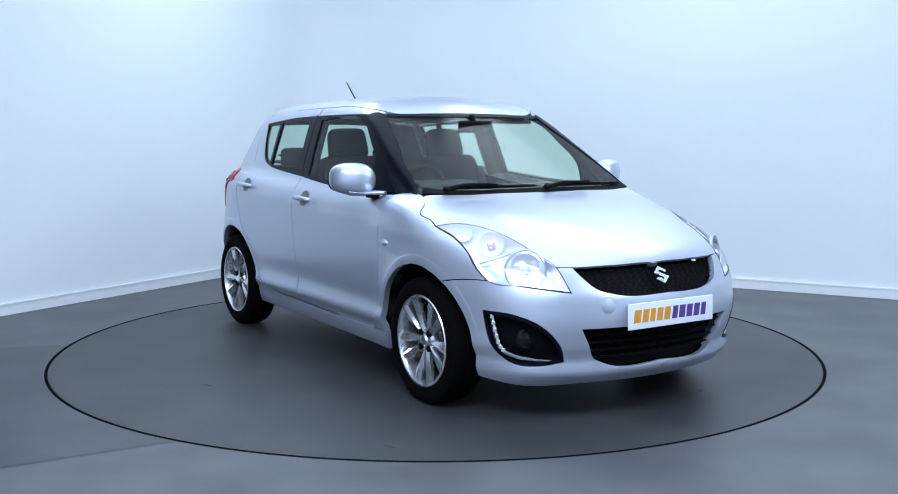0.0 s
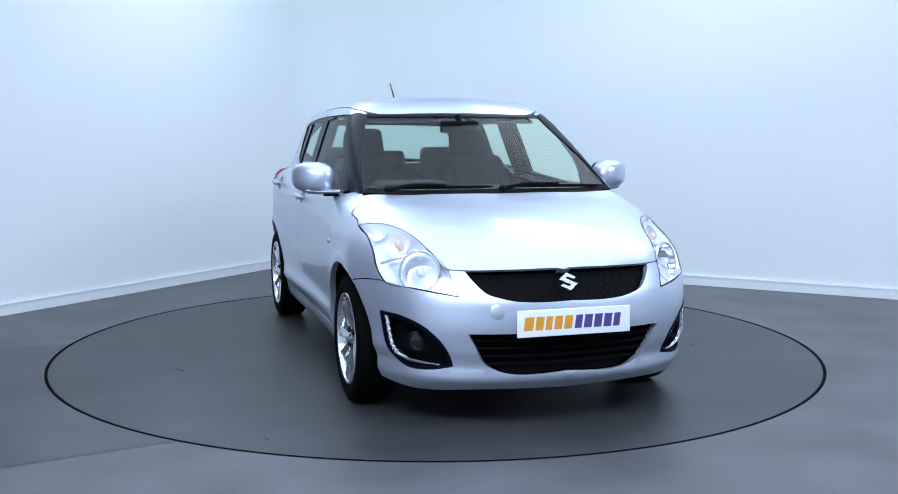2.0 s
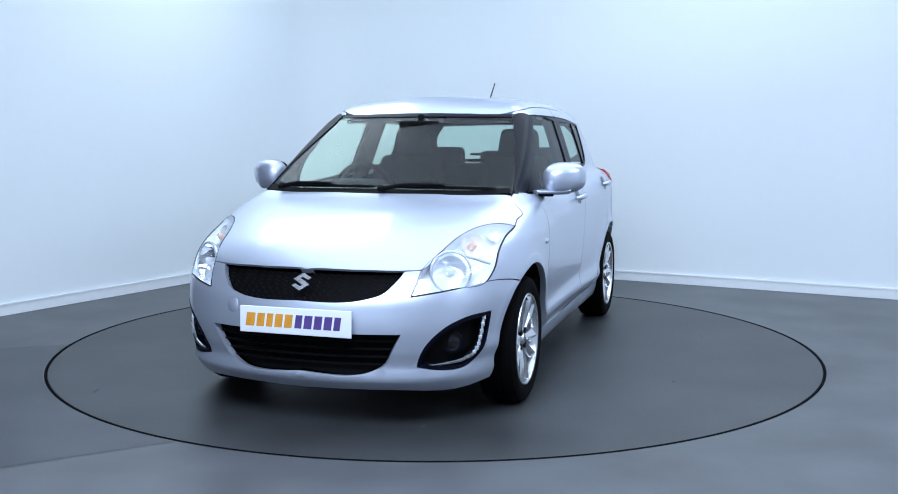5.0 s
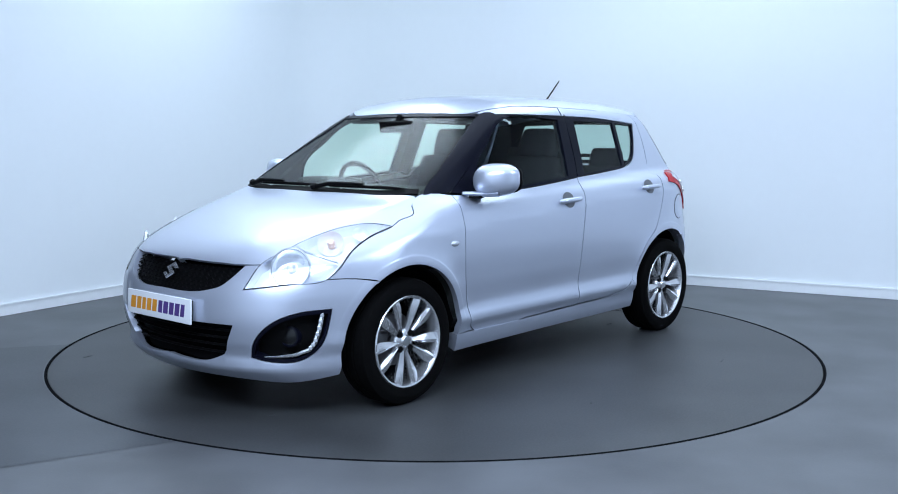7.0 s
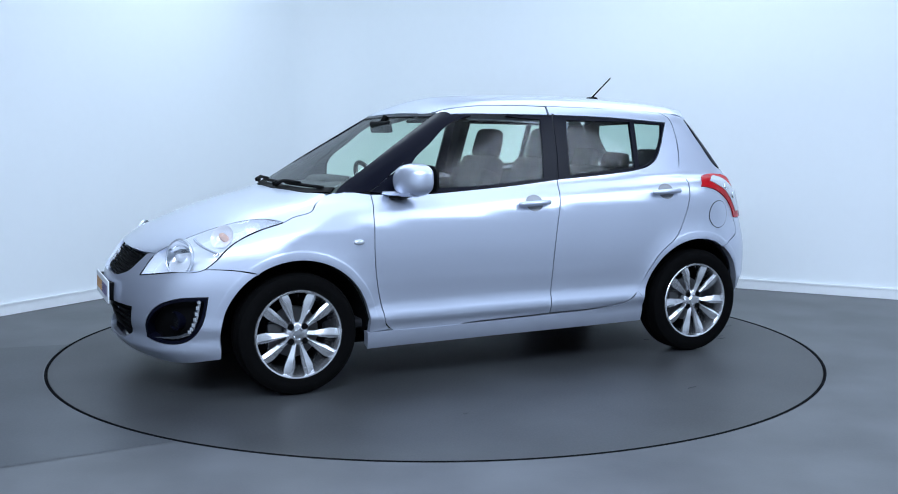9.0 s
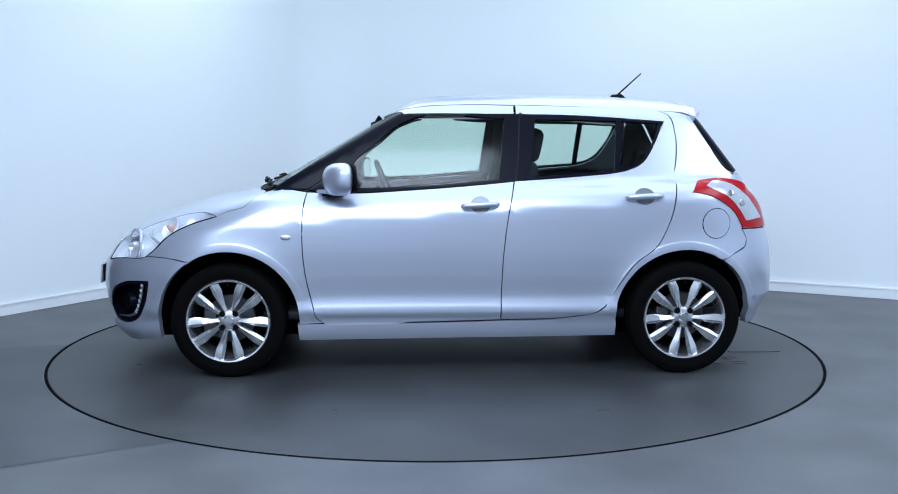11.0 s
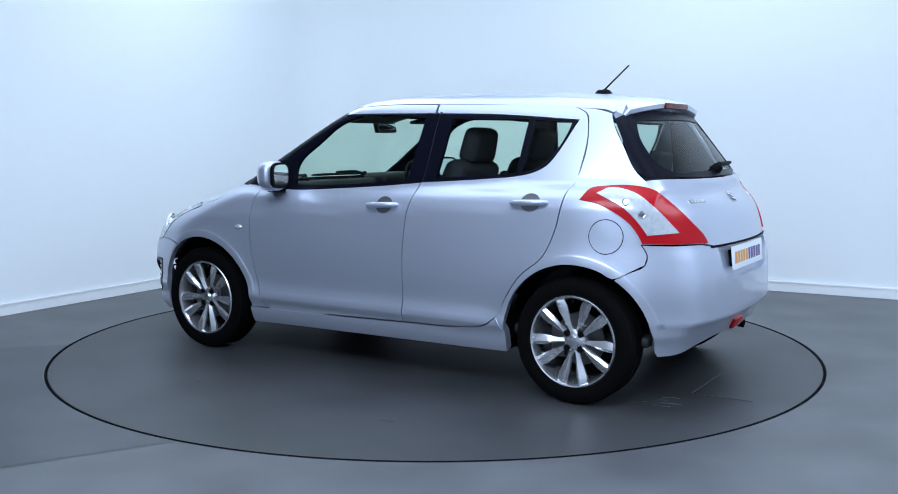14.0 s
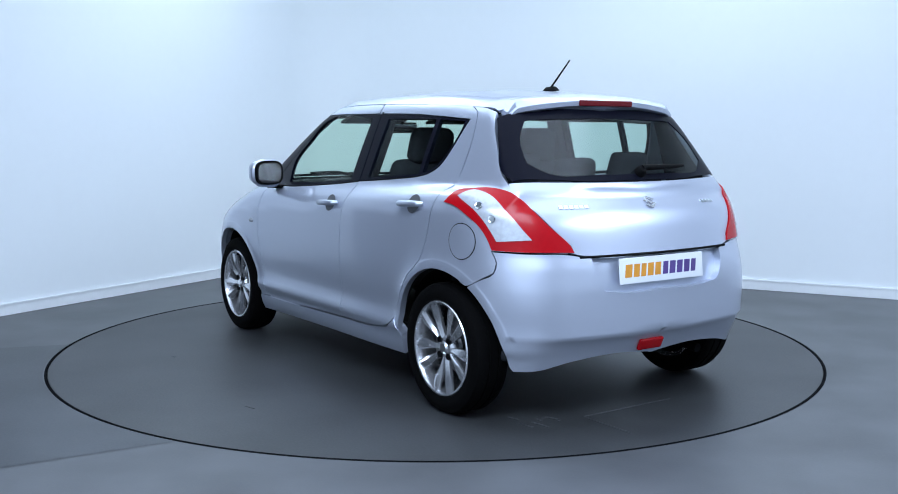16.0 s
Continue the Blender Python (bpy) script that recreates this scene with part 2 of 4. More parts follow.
def strike(start, way, reach=3.0, steps=60):
    """Where rays from outside first meet the body; misses stay at their closest point."""
    start, way = np.asarray(start, float), np.asarray(way, float)
    s = np.linspace(0, reach, steps)
    f = solid(start[None] + way[None] * s[:, None, None])
    inside = f < 0
    hit = inside.any(0)
    i = np.where(hit, inside.argmax(0), f.argmin(0))
    lo, hi = s[np.maximum(i - 1, 0)], s[i]
    for _ in range(14):
        mid = (lo + hi) / 2
        v = solid(start + way * mid[..., None]) < 0
        hi, lo = np.where(v, mid, hi), np.where(v, lo, mid)
    d = np.where(hit, hi, s[i])
    return start + way * d[..., None], hit


# ---- body panels: outlines laid on the solid along a direction ----
def spread(points, step, soft=50):
    """Points along a closed outline, bent smoothly where it turns by less than soft degrees."""
    p = np.array(points, float)
    n = len(p)
    out = []
    tang = []
    pad = lambda q: np.concatenate([q, np.zeros(p.shape[1] - 2)])
    for i in range(n):
        a, b = (p[i] - p[i - 1])[:2], (p[(i + 1) % n] - p[i])[:2]
        la, lb = np.linalg.norm(a) + 1e-9, np.linalg.norm(b) + 1e-9
        turn = math.degrees(math.acos(np.clip(a @ b / la / lb, -1, 1)))
        tang.append(pad((a / la * lb + b / lb * la) / (la + lb)) if turn < soft else None)
    for i in range(n):
        a, b = p[i], p[(i + 1) % n]
        d = np.linalg.norm((b - a)[:2]) + 1e-9
        k = max(1, int(math.ceil(d / step)))
        ta = tang[i] if tang[i] is not None else pad((b - a)[:2] / d)
        tb = tang[(i + 1) % n] if tang[(i + 1) % n] is not None else pad((b - a)[:2] / d)
        for j in range(k):
            u = j / k
            out.append((1 + 2 * u) * (1 - u) ** 2 * a + u * (1 - u) ** 2 * d * ta + u * u * (3 - 2 * u) * b + u * u * (u - 1) * d * tb)
            out[-1][2:] = (1 - u) * a[2:] + u * b[2:]
    return np.array(out)


def within(q, poly):
    x, y = q[:, 0], q[:, 1]
    a, b = poly, np.roll(poly, -1, 0)
    ok = np.zeros(len(q), bool)
    for (x0, y0), (x1, y1) in zip(a, b):
        if y0 != y1:
            ok ^= ((y0 > y) != (y1 > y)) & (x < (x1 - x0) * (y - y0) / (y1 - y0) + x0)
    return ok


def offset(poly, d):
    """Shrink an outline by d."""
    a = 0.5 * np.sum(poly[:, 0] * np.roll(poly[:, 1], -1) - np.roll(poly[:, 0], -1) * poly[:, 1])
    e = np.roll(poly, -1, 0) - poly
    e /= np.linalg.norm(e, axis=1, keepdims=True) + 1e-9
    n = np.stack([-e[:, 1], e[:, 0]], 1) * (1 if a > 0 else -1)
    m = n + np.roll(n, 1, 0)
    m /= np.maximum(np.sum(m * n, 1, keepdims=True), 0.5)
    return poly + m * d


def basis(way):
    w = np.array(way, float)
    w /= np.linalg.norm(w)
    u = np.cross(w, (0, 0, 1.0)) if abs(w[2]) < 0.9 else np.array((0, -1.0, 0))
    u /= np.linalg.norm(u)
    return u, np.cross(u, w), w


def settle(outline):
    """Draw points that lie near the solid onto it."""
    q = np.array(outline, float)
    near = (np.abs(solid(q)) < 0.09) & (np.abs(q[:, 1]) > 1e-9)
    for _ in range(6):
        q = np.where(near[:, None], q - solid(q)[:, None] * slope(q), q)
    return q


def midline(outline, w):
    """Lay the stretch of a half outline that runs in the middle plane onto the solid."""
    p = [np.array(q, float) for q in outline]
    out = []
    for a, b in zip(p, p[1:] + p[:1]):
        out.append(a)
        if abs(a[1]) < 1e-6 and abs(b[1]) < 1e-6:
            out += [a + (b - a) * k / 14 for k in range(1, 14)]
    q = np.array(out)
    w0 = np.array((w[0], 0.0, w[2]))
    w0 /= np.linalg.norm(w0)
    on = np.abs(q[:, 1]) < 1e-6
    hit, ok = strike(q - w0 * 0.8, np.broadcast_to(w0, q.shape), 1.6, 80)
    q[on & ok] = hit[on & ok]
    return q


def patch(outline, way, cuts=(), step=0.03, gap=0.0025, depth=0.014, lift=0.0, half=False, soft=50, lines=()):
    """Vertices, faces and normals of a piece of the body's skin, with its edges turned in."""
    u, v, w = basis(way)
    flat = lambda pts: np.stack([np.array(pts, float) @ u, np.array(pts, float) @ v], 1)
    outline = settle(outline)
    if half:
        outline = midline(outline, w)
    rim = spread(np.concatenate([flat(outline), np.abs(np.array(outline, float)[:, 1:2])], 1), step, soft)
    still, rim = rim[:, 2] < 1e-5, rim[:, :2]
    if gap:
        rim = np.where((still & bool(half))[:, None], rim, offset(rim, gap))
    holes = [offset(spread(flat(settle(c)), step * 0.7, soft), -gap) for c in cuts]
    loops = [rim] + holes
    pts = np.concatenate(loops)
    edges, base = [], 0
    for l in loops:
        edges += [(base + i, base + (i + 1) % len(l)) for i in range(len(l))]
        base += len(l)
    for line in lines:                            # creases that the triangles follow
        l = flat(line)
        l = l[within(l, offset(rim, 0.006))]
        if len(l) > 1:
            pts = np.concatenate([pts, l])
            edges += [(base + i, base + i + 1) for i in range(len(l) - 1) if np.linalg.norm(l[i + 1] - l[i]) < 0.05]
            base += len(l)
    lo, hi = rim.min(0), rim.max(0)
    gx, gy = np.meshgrid(np.arange(lo[0] + step / 2, hi[0], step), np.arange(lo[1] + step / 2, hi[1], step))
    g = np.stack([gx.ravel() + (np.arange(gx.shape[0]) % 2).repeat(gx.shape[1]) * step / 2, gy.ravel()], 1)
    ok = within(g, rim)
    for h in holes:
        ok &= ~within(g, h)
    g = g[ok]
    if len(g):
        dist = np.min(np.linalg.norm(g[:, None] - pts[None], axis=2), axis=1)
        g = g[dist > step * 0.45]
    allp = np.concatenate([pts, g]) if len(g) else pts
    vs, _, fs, *_ = delaunay_2d_cdt([Vector(map(float, q)) for q in allp], edges, [], 0, 1e-6)
    q2 = np.array([tuple(q) for q in vs])
    f = np.array([t for t in fs if len(t) == 3])
    c = q2[f].mean(1)
    ok = within(c, rim)
    for h in holes:
        ok &= ~within(c, h)
    f = f[ok]
    used = np.unique(f)
    remap = -np.ones(len(q2), int)
    remap[used] = np.arange(len(used))
    f, q2 = remap[f], q2[used]
    start = q2[:, :1] * u + q2[:, 1:] * v - w * 2.4
    pos, _ = strike(start, np.broadcast_to(w, start.shape), 4.2, 90)
    nor = slope(pos)
    pos = pos + nor * lift
    if half:
        pos[:, 1] = np.where(np.abs(pos[:, 1]) < 0.004, 0.0, pos[:, 1])
    if np.sum(np.cross(pos[f[:, 1]] - pos[f[:, 0]], pos[f[:, 2]] - pos[f[:, 0]]) * nor[f[:, 0]]) < 0:
        f = f[:, ::-1]
    faces = [tuple(t) for t in f]
    verts, normals = [p for p in pos], [n for n in nor]
    if depth:
        seen = {}
        for t in faces:
            for a, b in ((t[0], t[1]), (t[1], t[2]), (t[2], t[0])):
                seen[(a, b)] = 1
        for (a, b) in list(seen):
            if (b, a) not in seen and not (half and abs(pos[a][1]) < 2e-3 and abs(pos[b][1]) < 2e-3):
                k = len(verts)
                out = np.cross(pos[b] - pos[a], nor[a])
                out = out / (np.linalg.norm(out) + 1e-9)
                verts += [pos[a], pos[b], pos[b] - nor[b] * depth, pos[a] - nor[a] * depth]
                normals += [out] * 4
                faces.append((k + 1, k, k + 3, k + 2))
    return np.array(verts), faces, np.array(normals)


def flip(data):
    v, f, n = data
    s = np.array((1, -1, 1))
    return v * s, [tuple(reversed(t)) for t in f], n * s


def skin(name, data, mat, parent, label="", whole=False):
    v, f, n = data
    if whole:
        v2, f2, n2 = flip(data)
        f = list(f) + [tuple(i + len(v) for i in t) for t in f2]
        v, n = np.concatenate([v, v2]), np.concatenate([n, n2])
    return mesh_object(name, v, f, mat, parent, label, True, n)


def S(*p):
    return [(x, 0.0, z) for x, z in p]


def arch(c, a0, a1, n=14, rx=0.372, rz=0.367, y=0.8):
    return [(c + rx * math.cos(radians(a0 + (a1 - a0) * i / n)), y, 0.305 + rz * math.sin(radians(a0 + (a1 - a0) * i / n))) for i in range(n + 1)]


# ---- the studio ----
def room():
    long_a, long_b, r = 11.0, 11.5, 0.55
    # floor with a round opening for the turntable
    n, rad = 240, 2.2535
    ring = [(rad * math.cos(2 * math.pi * i / n), rad * math.sin(2 * math.pi * i / n)) for i in range(n)]
    corners = [CORNER, CORNER + ROOM_B * long_b, CORNER + ROOM_B * long_b - ROOM_A * long_a, CORNER - ROOM_A * long_a]
    pts = [Vector(p) for p in ring] + [Vector((c.x, c.y)) for c in corners]
    edges = [(i, (i + 1) % n) for i in range(n)] + [(n + i, n + (i + 1) % 4) for i in range(4)]
    vs, _, fs, *_ = delaunay_2d_cdt(pts, edges, [], 0, 1e-6)
    faces = [f for f in fs if any(vs[i].length > rad + 0.1 for i in f)]
    verts = [(v.x, v.y, 0.0) for v in vs]
    k = len(verts)
    verts += [(x, y, -0.06) for x, y in ring]
    verts += [(x * 0.98, y * 0.98, -0.06) for x, y in ring]
    walls = [(i, (i + 1) % n, k + (i + 1) % n, k + i) for i in range(n)] + [(k + i, k + (i + 1) % n, k + n + (i + 1) % n, k + n + i) for i in range(n)]
    floor = mesh_object("floor", verts, [tuple(f) for f in faces], FLOOR, None, "", False)
    tagged(floor, "blue-grey painted studio floor, worn and cloudy", "floor", kind="structure")
    pit = mesh_object("floor_joint", verts, walls, GROOVE, None, "", False)
    tagged(pit, "black round joint between floor and turntable", "joint", kind="structure")
    # a darker strip of floor beside the turntable, a thin sheet just above it
    a, b = Vector((-1.677, -2.323, 0)), Vector((-1.104, -2.009, 0))
    d = (b - a).normalized()
    c0, c1 = a - d * 3.2, b - d * 0.02
    e0, e1 = Vector((-2.634, -0.133, 0)) - Vector((0.342, 0.095, 0)) * 4, Vector((-2.26, -0.03, 0))
    edge = [c0, c1]
    a0, a1 = math.atan2(c1.y, c1.x) % (2 * math.pi), math.atan2(e1.y, e1.x) % (2 * math.pi)
    arc = [Vector((2.262 * math.cos(a0 + (a1 - a0) * i / 30), 2.262 * math.sin(a0 + (a1 - a0) * i / 30), 0)) for i in range(31)]
    loop = [c0] + arc + [e0]
    strip = mesh_object("floor_patch", [(p.x, p.y, 0.0015) for p in loop], [tuple(range(len(loop)))], FLOOR_DARK, None, "", False)
    tagged(strip, "darker strip of the studio floor", "floor", kind="structure")

    # two walls that meet in a rounded corner, 0.15 thick, and two plain ones behind the camera
    def wall(name, line, label, height, thick, z=0.0, mat=WALL):
        vs, fs = [], []
        m = len(line)
        for i, p in enumerate(line):
            t = (line[min(i + 1, m - 1)] - line[max(i - 1, 0)]).normalized()
            o = Vector((-t.y, t.x, 0)) * thick
            vs += [(p.x, p.y, z), (p.x, p.y, z + height), (p.x + o.x, p.y + o.y, z + height), (p.x + o.x, p.y + o.y, z)]
        for i in range(m - 1):
            for j in range(4):
                fs.append((4 * i + j, 4 * i + (j + 1) % 4, 4 * i + 4 + (j + 1) % 4, 4 * i + 4 + j))
        fs += [(3, 2, 1, 0), tuple(4 * (m - 1) + j for j in range(4))]
        ob = mesh_object(name, vs, fs, mat, None, "", True)
        ob.data.set_sharp_from_angle(angle=radians(30))
        return tagged(ob, label, "wall" if mat is WALL else "skirting", kind="structure")

    start = CORNER - ROOM_A * r
    centre = CORNER - ROOM_A * r + ROOM_B * r
    bend = []
    for i in range(25):
        t = math.pi / 2 * i / 24
        bend.append(centre - ROOM_B * r * math.cos(t) + ROOM_A * r * math.sin(t))
    line = [CORNER - ROOM_A * 4.05] + bend + [CORNER + ROOM_B * long_b]
    wall("wall_north", line, "white painted studio walls meeting in a rounded corner", HIGH, 0.15)
    inner = []
    for i, p in enumerate(line):
        t = (line[min(i + 1, len(line) - 1)] - line[max(i - 1, 0)]).normalized()
        inner.append(p - Vector((-t.y, t.x, 0)) * 0.016)
    wall("skirting", inner, "white skirting board along the studio walls", 0.072, 0.013, 0.002, SKIRT)
    cap = []
    for i, p in enumerate(line):
        t = (line[min(i + 1, len(line) - 1)] - line[max(i - 1, 0)]).normalized()
        cap.append(p - Vector((-t.y, t.x, 0)) * 0.020)
    wall("skirting_trim", cap, "white rounded edge on top of the skirting", 0.012, 0.017, 0.075, SKIRT)
    # added out of view: dark, so that flanks turned left reflect less light
    wall("wall_west_unseen", [CORNER - ROOM_A * long_a, CORNER - ROOM_A * 4.05], "unseen dark wall added to darken the car flank", HIGH, 0.15).data.materials[0] = WALL_DARK
    wall("wall_east", [CORNER + ROOM_B * long_b, CORNER + ROOM_B * long_b - ROOM_A * long_a], "plain white studio wall", HIGH, 0.15)
    wall("wall_south", [CORNER + ROOM_B * long_b - ROOM_A * long_a, CORNER - ROOM_A * long_a], "plain white studio wall", HIGH, 0.15)
    q = [(c.x, c.y) for c in corners]
    vs = [(x, y, HIGH) for x, y in q] + [(x, y, HIGH + 0.12) for x, y in q]
    roof = mesh_object("ceiling", vs, [(0, 1, 2, 3), (7, 6, 5, 4)] + [(i, (i + 1) % 4, 4 + (i + 1) % 4, 4 + i) for i in range(4)], CEILING, None, "", False)
    tagged(roof, "plain white studio ceiling", "ceiling", kind="structure")


def turntable():
    disc = part("turntable", lathe([(0, 0.0), (1.2, 0.0), (2.236, 0.0), (2.240, -0.004), (2.240, -0.05), (0, -0.05)], count=160), DISC)
    tagged(disc, "round grey painted turntable set flush in the floor", "turntable")
    # added black ring covers the joint and stands for the dark of its gap
    part("joint_cover", lathe([(2.2390, -0.004), (2.2390, 0.0015), (2.2545, 0.0015), (2.2545, -0.004)], count=240), GROOVE, disc, "black ring laid over the open turntable joint", False)
    # a shallow hatch line and scuffs in the paint
    for name, (x0, y0, x1, y1) in {"hatch_line": (-1.64, -0.24, -1.634, 0.31), "hatch_line.001": (-1.94, 0.312, -1.64, 0.316)}.items():
        part("hatch_line", block((abs(x1 - x0), abs(y1 - y0), 0.003), ((x0 + x1) / 2 - 0.088, (y0 + y1) / 2 + 0.02, 0.0015), 0.0008, segments=1), MARK, disc, "thin dark hatch line")
    rnd = random.Random(4)
    for i in range(16):
        x, y, a = rnd.uniform(-1.75, -1.55), rnd.uniform(0.45, 0.65), rnd.uniform(-30, 30)
        if i > 8:
            t, q = rnd.uniform(0, 6.28), rnd.uniform(1.2, 2.1)
            x, y = q * math.cos(t), q * math.sin(t)
        part("scuff", block((rnd.uniform(0.015, 0.07), rnd.uniform(0.006, 0.014), 0.002), (x, y, 0.001), 0.0006, (0, 0, a), segments=1), MARK, disc, "small dark scuff")
    return disc


# ---- outlines of the skin, left half ----
BONNET_FRONT = [(1.915, 0.0, 0.70), (1.90, 0.25, 0.70), (1.86, 0.44, 0.70), (1.83, 0.50, 0.70)]
LAMP_TOP = [(1.72, 0.543, 0.765), (1.565, 0.585, 0.833), (1.44, 0.635, 0.867), (1.35, 0.692, 0.872), (1.27, 0.772, 0.855)]
BONNET_SIDE = [(1.22, 0.765, 0.878), (1.12, 0.765, 0.905), (1.095, 0.73, 0.935), (1.02, 0.685, 0.978)]
SCREEN_BASE = [(1.06, 0.54, 0.985), (1.10, 0.24, 0.985), (1.12, 0.0, 0.985)]
LAMP_BACK = [(1.40, 0.755, 0.812), (1.52, 0.755, 0.75), (1.60, 0.76, 0.68), (1.645, 0.74, 0.64)]
LAMP_FOOT = [(1.80, 0.64, 0.622), (1.915, 0.48, 0.597)]
WING_SEAM = [(1.50, 0.80, 0.632), (1.407, 0.83, 0.615)]
HEADLAMP = BONNET_FRONT[3:] + LAMP_TOP + LAMP_BACK + LAMP_FOOT
DOOR_EDGE = [(0.80, 0.978), (0.815, 0.90), (0.82, 0.78), (0.82, 0.69), (0.81, 0.57), (0.77, 0.38), (0.752, 0.315), (0.72, 0.287)]
SILL_LINE = [(0.23, 0.287), (-0.225, 0.297)]
B_SEAM = [(-0.23, 0.48), (-0.24, 0.67), (-0.262, 0.85), (-0.30, 1.033)]
REAR_EDGE = [(-0.62, 0.315), (-0.73, 0.335), (-0.80, 0.385), (-0.86, 0.49), (-0.94, 0.60), (-1.06, 0.70), (-1.12, 0.82), (-1.16, 1.0), (-1.18, 1.11), (-1.19, 1.30), (-1.165, 1.385), (-1.11, 1.412)]
BELT = [(-0.07, 1.012), (0.26, 0.988), (0.54, 0.973)]
BELT_REAR = [(-1.132, 1.352), (-1.11, 1.31), (-1.06, 1.21), (-1.0, 1.13), (-0.92, 1.092), (-0.86, 1.08), (-0.68, 1.062), (-0.38, 1.04)]
TAIL_LAMP = [(-1.235, 0.79, 0.962), (-1.27, 0.75, 1.0), (-1.33, 0.71, 1.03), (-1.44, 0.68, 1.042), (-1.53, 0.65, 1.02), (-1.625, 0.615, 0.957), (-1.69, 0.56, 0.877), (-1.73, 0.49, 0.80), (-1.735, 0.475, 0.768),
             (-1.64, 0.67, 0.775), (-1.53, 0.76, 0.78), (-1.51, 0.765, 0.82), (-1.47, 0.77, 0.87), (-1.40, 0.78, 0.92), (-1.31, 0.785, 0.95)]
TAIL_CLEAR = [(-1.315, 0.76, 0.975), (-1.36, 0.74, 1.005), (-1.45, 0.71, 0.99), (-1.57, 0.69, 0.925), (-1.64, 0.63, 0.825), (-1.545, 0.74, 0.82), (-1.515, 0.75, 0.865), (-1.45, 0.76, 0.93)]
REAR_GLASS = [(-1.40, 0.0, 1.40), (-1.38, 0.15, 1.40), (-1.34, 0.47, 1.388), (-1.305, 0.575, 1.357), (-1.38, 0.615, 1.22), (-1.46, 0.645, 1.10), (-1.51, 0.635, 1.07), (-1.63, 0.23, 1.068), (-1.64, 0.0, 1.068)]
REAR_CLEAR = [(-1.43, 0.0, 1.36), (-1.41, 0.30, 1.355), (-1.37, 0.46, 1.34), (-1.40, 0.52, 1.25), (-1.47, 0.54, 1.13), (-1.54, 0.48, 1.105), (-1.61, 0.2, 1.10), (-1.62, 0.0, 1.10)]
FOG = [(1.90, 0.505, 0.292), (1.905, 0.525, 0.35), (1.86, 0.60, 0.452), (1.77, 0.68, 0.498), (1.64, 0.755, 0.508), (1.645, 0.75, 0.47), (1.68, 0.72, 0.345), (1.73, 0.69, 0.292), (1.85, 0.57, 0.277)]
UPPER_GRILLE = [(1.92, 0.0, 0.695), (1.90, 0.25, 0.695), (1.86, 0.432, 0.692), (1.91, 0.40, 0.645), (1.95, 0.365, 0.612), (1.98, 0.30, 0.592), (2.01, 0.0, 0.578)]
LOWER_GRILLE = [(2.03, 0.0, 0.437), (1.96, 0.448, 0.437), (1.965, 0.41, 0.36), (1.955, 0.375, 0.30), (1.96, 0.33, 0.282), (2.0, 0.0, 0.272)]
PLATE_BAY = [(-1.80, 0.0, 0.742), (-1.765, 0.40, 0.742), (-1.79, 0.385, 0.65), (-1.80, 0.36, 0.612), (-1.81, 0.30, 0.60), (-1.82, 0.0, 0.598)]


def laid(points):
    """Points given from the side, drawn onto the skin."""
    q = np.array([(x, 2.0, z) for x, _, z in points], float)
    return [tuple(p) for p in strike(q, np.broadcast_to(np.array((0, -1.0, 0)), q.shape), 2.0, 80)[0]]


REAR_SEAM = laid(S((-1.53, 0.778), (-1.557, 0.73), (-1.55, 0.685), (-1.49, 0.652), (-1.43, 0.62)))
ARCH_LIPS = [laid([(c + r * math.cos(radians(a)), 0, 0.305 + r * math.sin(radians(a))) for a in np.arange(a0, a0 + 180, 3.0)])
             for c, a0 in ((WB, -5), (-WB, 5)) for r in (0.405, 0.412, 0.419)]
CREASES = [laid([(x, 0, z) for x in np.arange(-0.82, 0.80, 0.025)]) for z in (0.337, 0.345)]
UPWARD = (0.0, -1.0, -0.35)
FORE = (-0.78, -0.62, -0.02)
AFT = (0.78, -0.62, -0.02)


def pair(name, outline, way, mat, car, label="", **k):
    data = patch(outline, way, **k)
    return skin(name, data, mat, car, label), skin(name, flip(data), mat, car, label)


